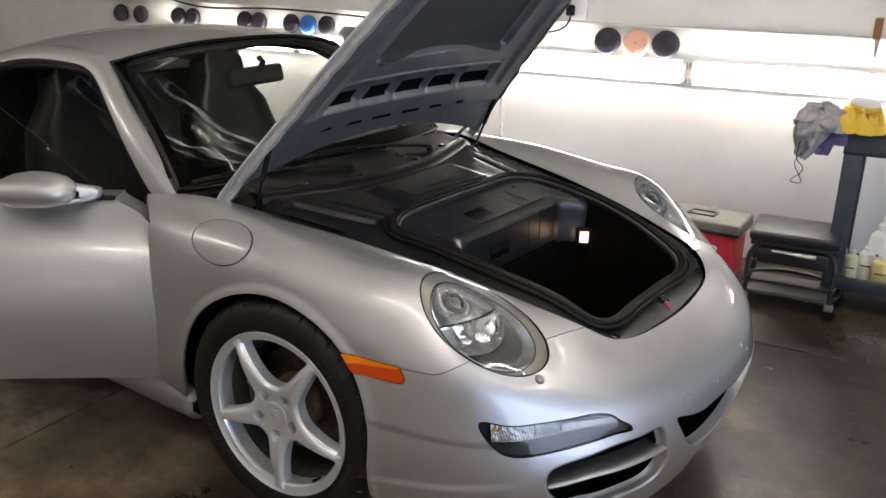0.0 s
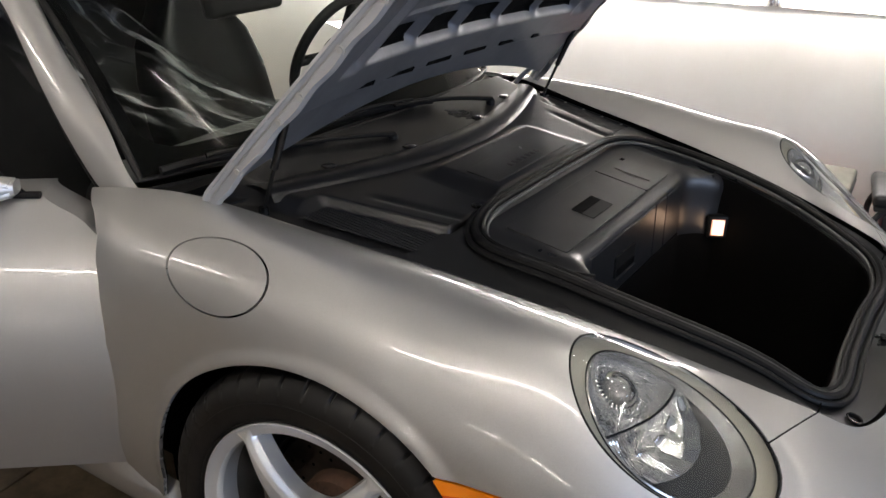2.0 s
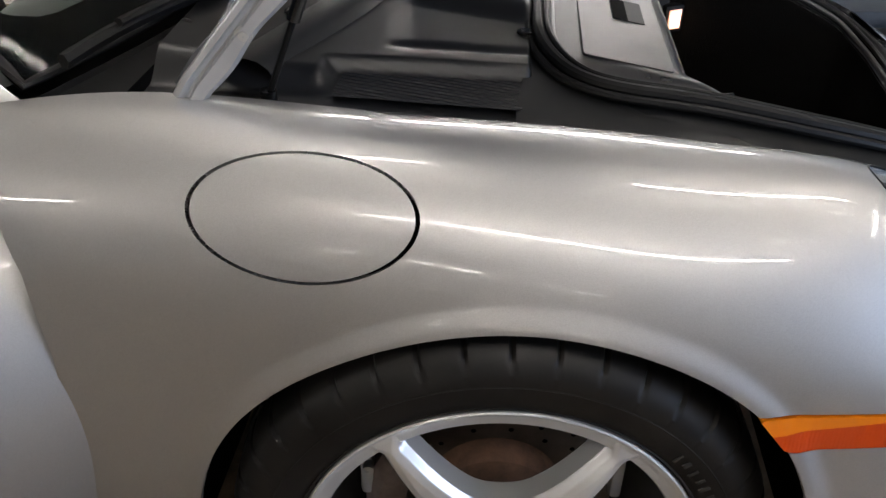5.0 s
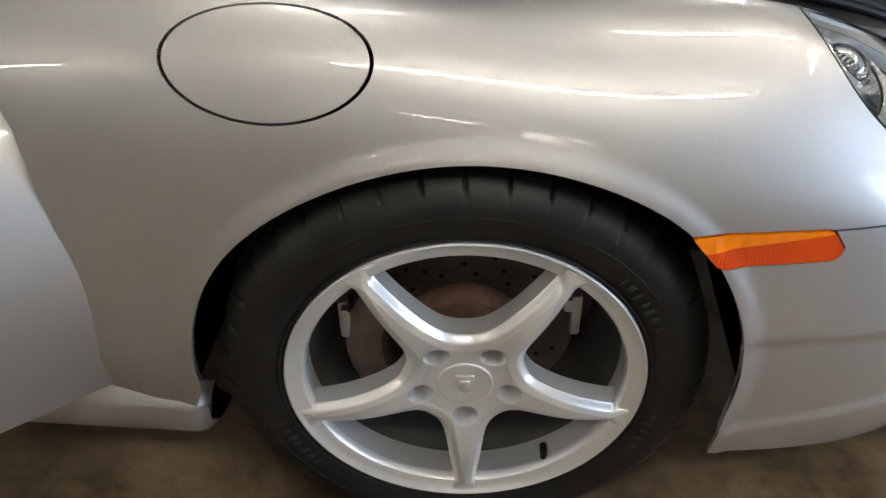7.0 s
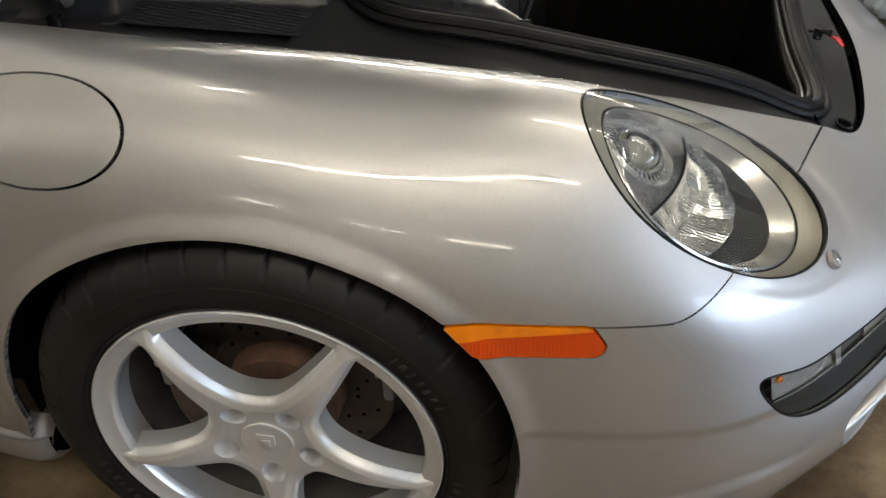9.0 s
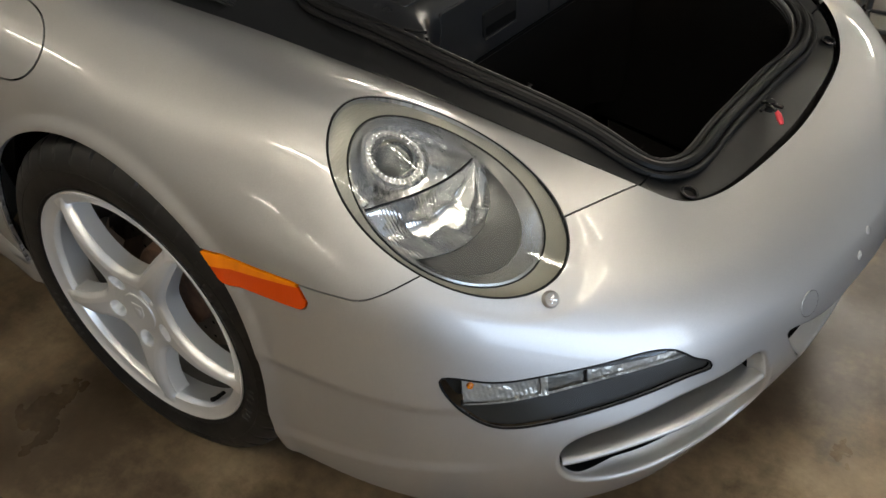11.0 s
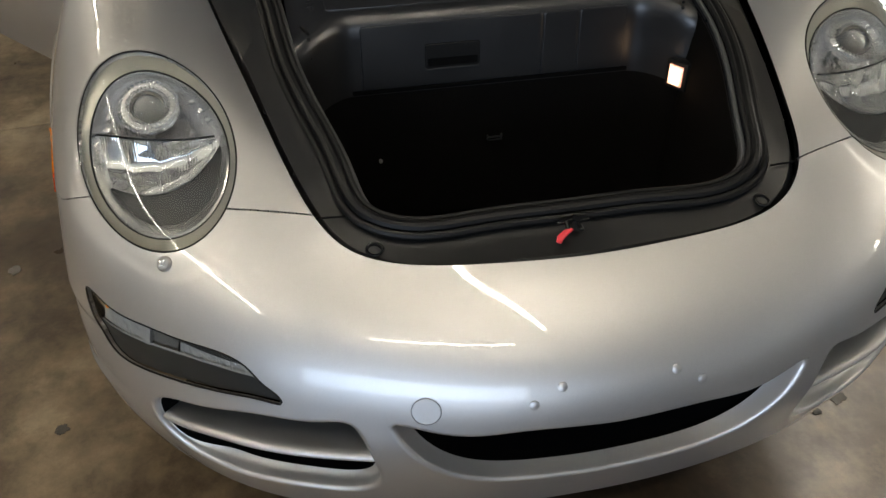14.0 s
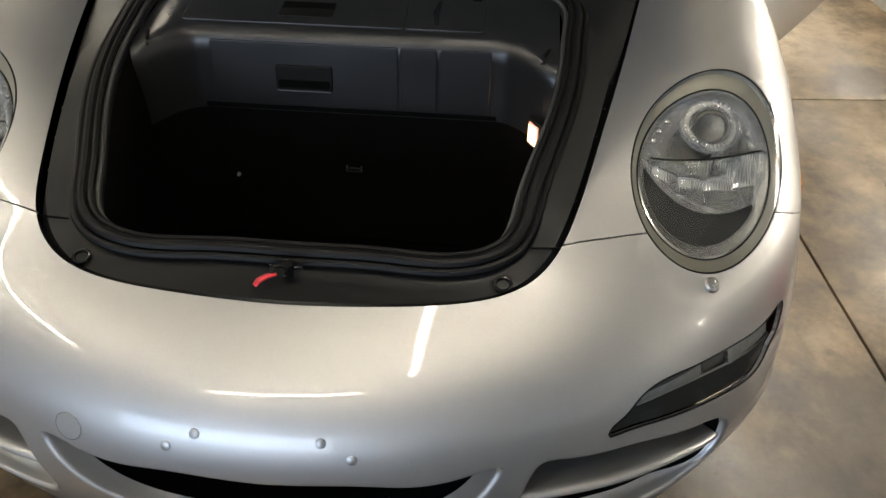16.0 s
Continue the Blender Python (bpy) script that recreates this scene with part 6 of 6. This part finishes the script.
part("handle", moved(box((-.018, -.012, .005), (.018, .012, .105), .006), room_pose(1.145, WALL_Y - .064, 1.20)), material("worn_orange_handle", (.22, .10, .035), .5), ob)
part("blade", moved(prism([(-.012, 0), (.012, 0), (.003, -.085), (-.003, -.085)], -.001, .001), room_pose(1.15, WALL_Y - .064, 1.205, 90, 0, 0)), STEEL, ob)

# red box with a grey lid
at = Matrix.Translation((.225, 1.955, 0)) @ Matrix.Rotation(radians(3), 4, "Z")
ob = empty("cool_box", "red plastic box with a grey lid on the floor", "box", (.225, 1.955, 0))
part("tub", moved(box((-.20, -.135, .0), (.20, .135, .265), .018, 3), at), RED_PLASTIC, ob, "red tub")
lid_m = material("grey_lid_plastic", (.33, .31, .26), .55)
vary(lid_m, 9, [(.3, (.13, .125, .105)), (.7, (.22, .21, .18))])
part("lid", moved(box((-.222, -.150, .262), (.222, .150, .318), .014, 3), at), lid_m, ob, "dusty grey lid")
part("lid_rim", moved(box((-.226, -.154, .258), (.226, .154, .276), .006), at), PLASTIC, ob)
part("handle", moved(join(box((-.07, -.05, .316), (.07, -.038, .324), .002), box((-.07, .03, .316), (.07, .042, .324), .002), box((-.07, -.04, .316), (-.058, .034, .324), .002), box((.058, -.04, .316), (.07, .034, .324), .002)), at), PLASTIC, ob, "dark lid handle frame")

# rolling work seat
at = Matrix.Translation((.725, 1.80, 0)) @ Matrix.Rotation(radians(9), 4, "Z")
ob = empty("rolling_seat", "black padded rolling work seat with a tray on castors", "stool", (.725, 1.80, 0))
VINYL = bump(rough_vary(material("black_vinyl", (.012, .0125, .014), .36), 6, .3, .5), 90, .25)
part("cushion", moved(box((-.195, -.165, .325), (.195, .165, .378), .020, 4), at), VINYL, ob, "worn black vinyl cushion")
part("seat_board", moved(box((-.185, -.155, .310), (.185, .155, .327), .004), at), PLASTIC, ob)
part("drawer", moved(box((-.150, -.150, .225), (.150, .150, .300), .008), at), PLASTIC, ob, "black parts drawer")
part("screwdriver", moved(tube([(-.09, -.157, .292), (.0, -.160, .290), (.03, -.160, .289), (.10, -.16, .288)], [.006, .006, .010, .010], 8), at), SATIN, ob)
FRAME = material("black_tube_steel", (.02, .02, .02), .35)
for sx in (-1, 1):
    for sy in (-1, 1):
        leg = smooth([(sx * .150, sy * .14, .315), (sx * .178, sy * .145, .27), (sx * .185, sy * .150, .18), (sx * .185, sy * .150, .075)], 14)
        part("leg", moved(tube(leg, .012, 10), at), FRAME, ob)
        part("castor_fork", moved(box((sx * .185 - .02, sy * .150 - .018, .045), (sx * .185 + .02, sy * .150 + .018, .078), .006), at), STEEL, ob)
        part("castor_wheel", moved(moved(lathe([(.008, -.011), (.026, -.011), (.029, -.006), (.029, .006), (.026, .011), (.008, .011)], 24, "y"), Matrix.Translation((sx * .19, sy * .15, .029))), at), RUBBER, ob)
part("tray_rim", moved(tube(smooth([(-.17, -.15, .085), (0, -.15, .085), (.17, -.15, .085), (.185, -.13, .085), (.185, .13, .085), (.17, .15, .085), (-.17, .15, .085), (-.185, .13, .085), (-.185, -.13, .085)], 60, True), .009, 8, True), at), FRAME, ob)
part("tray", moved(box((-.18, -.145, .074), (.18, .145, .080), .002), at), bump(material("dirty_tray", (.13, .12, .105), .6), 30, .3), ob, "dusty tray")
part("tray_bar", moved(tube([(-.18, 0, .086), (.18, 0, .086)], .006, 8), at), FRAME, ob)

# plastic service cart
CART = bump(vary(material("slate_blue_plastic", (.040, .048, .058), .5), 7, [(.3, (.030, .037, .046)), (.7, (.052, .062, .074))]), 200, .3)
at = Matrix.Translation((.86, 1.80, 0)) @ Matrix.Rotation(radians(6), 4, "Z")
ob = empty("service_cart", "slate grey plastic service cart with two trays on castors", "cart", (.86, 1.80, 0))


def tray(z0, z1, wall=.012):
    return join(box((0, 0, z0), (.95, .42, z0 + .02), .006), box((0, 0, z0), (wall, .42, z1), .005), box((.95 - wall, 0, z0), (.95, .42, z1), .005), box((0, 0, z0), (.95, wall, z1), .005), box((0, .42 - wall, z0), (.95, .42, z1), .005))


part("top_tray", moved(tray(.742, .832), at), CART, ob)
part("bottom_tray", moved(tray(.115, .178), at), CART, ob)
for x0, y0 in ((.004, .005), (.868, .005), (.004, .335), (.868, .335)):
    post = prism([(x0, y0), (x0 + .078, y0), (x0 + .078, y0 + .02), (x0 + .02, y0 + .02), (x0 + .02, y0 + .078), (x0, y0 + .078)], .12, .80, .004)
    part("post", moved(post, at), CART, ob)
    cx, cy = x0 + .045, y0 + .045
    part("castor_fork", moved(box((cx - .018, cy - .02, .07), (cx + .018, cy + .02, .118), .005), at), STEEL, ob)
    part("castor_wheel", moved(moved(lathe([(.012, -.014), (.044, -.014), (.050, -.007), (.050, .007), (.044, .014), (.012, .014)], 28, "y"), Matrix.Translation((cx + .012, cy, .050))), at), RUBBER, ob)


def bottle(x, y, h, r, mat, label, nozzle=True, z0=.136):
    ob = empty("bottle", label, "bottle", tuple(at @ Vector((x, y, z0))), "bottles on the cart")
    pl = at @ Matrix.Translation((x, y, z0))
    part("body", moved(lathe([(.002, 0), (r * .95, 0), (r, .006), (r, h * .66), (r * .9, h * .74), (r * .4, h * .82), (r * .38, h * .86)], 28), pl), mat, ob)
    if nozzle:
        part("cap", moved(lathe([(r * .46, h * .85), (r * .46, h * .92), (r * .2, h * .94), (r * .12, h * 1.06), (.001, h * 1.07)], 20), pl), WALL, ob)
    else:
        part("cap", moved(lathe([(r * .5, h * .85), (r * .5, h * .96), (.001, h * .965)], 20), pl), WALL, ob)
    part("label_bar", moved(box((-r * .6, -r - .001, h * .40), (r * .6, -r + .004, h * .44), .0005), pl), PLASTIC, ob)


MILK = material("milky_plastic", (.72, .72, .68), .4)
YELLOWISH = material("yellow_liquid_plastic", (.62, .50, .20), .3)
bottle(.055, .13, .19, .030, MILK, "small milky plastic bottle with a spout")
bottle(.110, .10, .16, .028, material("pale_wax", (.66, .64, .40), .35), "pale yellow wax bottle with a spout")
bottle(.170, .16, .17, .036, MILK, "white plastic bottle with a spout")
bottle(.235, .10, .15, .040, YELLOWISH, "squat bottle of amber liquid", False)
bottle(.320, .14, .18, .034, MILK, "white plastic bottle with a spout")
bottle(.215, .22, .28, .050, MILK, "large white spray bottle", True)


def cloth(name, nx, ny, place, mat, label, category, thick=.004):
    pts2 = np.array([[place(u, v) for v in np.linspace(0, 1, ny)] for u in np.linspace(0, 1, nx)])
    du2, dv2 = np.gradient(pts2, axis=0), np.gradient(pts2, axis=1)
    n2 = np.cross(du2, dv2)
    n2 /= np.linalg.norm(n2, axis=2, keepdims=True) + 1e-9
    a = grid(pts2)
    b = grid((pts2 - n2 * thick)[:, ::-1])
    rim = np.concatenate([pts2[:, 0], pts2[-1, 1:], pts2[::-1, -1][1:], pts2[0, ::-1][1:-1]])
    rim2 = np.concatenate([(pts2 - n2 * thick)[:, 0], (pts2 - n2 * thick)[-1, 1:], (pts2 - n2 * thick)[::-1, -1][1:], (pts2 - n2 * thick)[0, ::-1][1:-1]])
    return thing(name, join(a, b, grid(np.stack([rim, rim2]), False, True)), mat, label, category, "rags on the cart", sharp=180)


def fold(u, v, k, amp):
    return noise.noise((u * 3 + k, v * 3, k * 1.7)) * amp + noise.noise((u * 8, v * 7 + k, k)) * amp * .45


GREY_CLOTH = bump(vary(material("grey_microfibre", (.36, .34, .34), .95), 14, [(.3, (.29, .275, .275)), (.7, (.42, .40, .40))]), 260, .7, .003)
YELLOW_CLOTH = bump(vary(material("yellow_microfibre", (.80, .52, .06), .95), 14, [(.3, (.70, .43, .04)), (.7, (.86, .60, .10))]), 260, .7, .003)
PURPLE_CLOTH = bump(material("violet_microfibre", (.095, .085, .19), .95), 260, .7, .003)


def heap_of(cx, cy, base, rx, ry, h, k, lean=0.0):
    """A crumpled cloth heaped up: folds that run outwards and an uneven foot."""
    def place(u, v):
        a = v * 2 * math.pi
        c, q = math.cos(a), math.sin(a)
        r = u ** .6 * (1 + .22 * noise.noise((c * 1.6 + k, q * 1.6, k)) + .10 * noise.noise((c * 4, q * 4 + k, u * 2)))
        ridge = noise.noise((c * 3.2 + k, q * 3.2, u * 1.4 + k)) * .50 + noise.noise((c * 8, q * 8, u * 4 + k)) * .24
        z = base + h * (1 - u ** 2.4) * (1 + ridge) + h * .25 * ridge * u
        return (cx + rx * r * c + lean * (z - base), cy + ry * r * q, max(z, base - .004))
    return place


cloth("rag", 34, 72, heap_of(.76, 1.84, .842, .135, .10, .085, 2.3, -.25), GREY_CLOTH, "crumpled grey microfibre cloth hanging off the cart", "cloth")


def hanging(u, v):
    """The corner of the grey cloth that hangs over the cart's edge."""
    w = .19 * (1 - .75 * v)
    return (.635 + .03 * v + w * u + fold(u, v, 1, .012), 1.745 + .02 * v + fold(u, v, 2, .03) + .012 * math.sin(u * 14), .885 - .165 * v - .02 * u + fold(u, v, 3, .012))


cloth("rag", 30, 24, hanging, GREY_CLOTH, "corner of a grey cloth hanging off the cart", "cloth")


def purple(u, v):
    return (.750 + .125 * u + fold(u, v, 5, .008), 1.785 - .012 * v + fold(u, v, 6, .012), .852 - (.120 - .05 * step(u, .45, .6)) * v + fold(u, v, 7, .006))


cloth("rag", 24, 20, purple, PURPLE_CLOTH, "violet microfibre cloth hanging over the cart's edge", "cloth")
cloth("towel", 34, 80, heap_of(.90, 1.86, .846, .125, .11, .092, 7.1), YELLOW_CLOTH, "bright yellow towel heaped on the cart", "towel")
ob = empty("applicator", "white and yellow round wax applicator on the towel", "applicator", (.905, 1.86, .938))
turn = Matrix.Translation((.905, 1.86, .938)) @ pose(0, 0, 0, 8, 7, 0)
part("sponge", moved(lathe([(.002, 0), (.060, 0), (.064, .008), (.064, .022), (.060, .028)], 32), turn), YELLOW_CLOTH, ob)
part("face", moved(lathe([(.062, .0275), (.062, .032), (.052, .040), (.002, .044)], 32), turn), WALL, ob, "white rounded face")
wire = smooth([(.690, 1.74, .80), (.684, 1.73, .74), (.690, 1.73, .70), (.715, 1.73, .675), (.705, 1.73, .64), (.672, 1.73, .605), (.712, 1.73, .60), (.690, 1.73, .66), (.680, 1.73, .70), (.700, 1.735, .735)], 70)
thing("wire", tube(wire, .0022, 6), RUBBER, "thin dark wire dangling from the cart", "wire")


def crumple(u, v):
    a, b = u * 2 * math.pi, (v - .5) * math.pi
    r = 1 + .35 * noise.noise((math.cos(a) * 2, math.sin(a) * 2, v * 3)) + .2 * noise.noise((math.cos(a) * 6, math.sin(a) * 6, v * 8))
    return (1.33 + .10 * r * math.cos(a) * math.cos(b), 1.55 + .08 * r * math.sin(a) * math.cos(b), max(.002, .045 + .05 * r * math.sin(b)))


bag = np.array([[crumple(u, v) for v in np.linspace(0, 1, 20)] for u in np.linspace(0, 1, 40, endpoint=False)])
thing("plastic_bag", grid(bag, True, False), material("pale_blue_film", (.42, .50, .55), .3), "crumpled pale blue plastic bag on the floor", "bag", sharp=180)


def stain(x, y, r, seed):
    """A dried spill on the floor with an uneven outline."""
    a = np.linspace(0, 2 * np.pi, 40, endpoint=False)
    rr = [r * (1 + .45 * noise.noise((math.cos(t) * 1.7 + seed, math.sin(t) * 1.7, seed)) + .2 * noise.noise((math.cos(t) * 5, math.sin(t) * 5 + seed, seed))) for t in a]
    return thing("stain", prism([(x + q * math.cos(t), y + q * .8 * math.sin(t)) for q, t in zip(rr, a)], .0002, .0012), STAIN, "small dark oil stain on the concrete", "stain", "stains on the floor", "structure")


for k, (x, y, r) in enumerate(((.69, .665, .022), (.72, .60, .012), (.44, -.955, .016), (.99, 1.36, .02), (1.15, 1.12, .014), (.86, 1.02, .012), (-.15, -1.15, .02), (1.02, .88, .01), (-.62, 1.5, .03))):
    stain(x, y, r, k * 3.1 + 1)
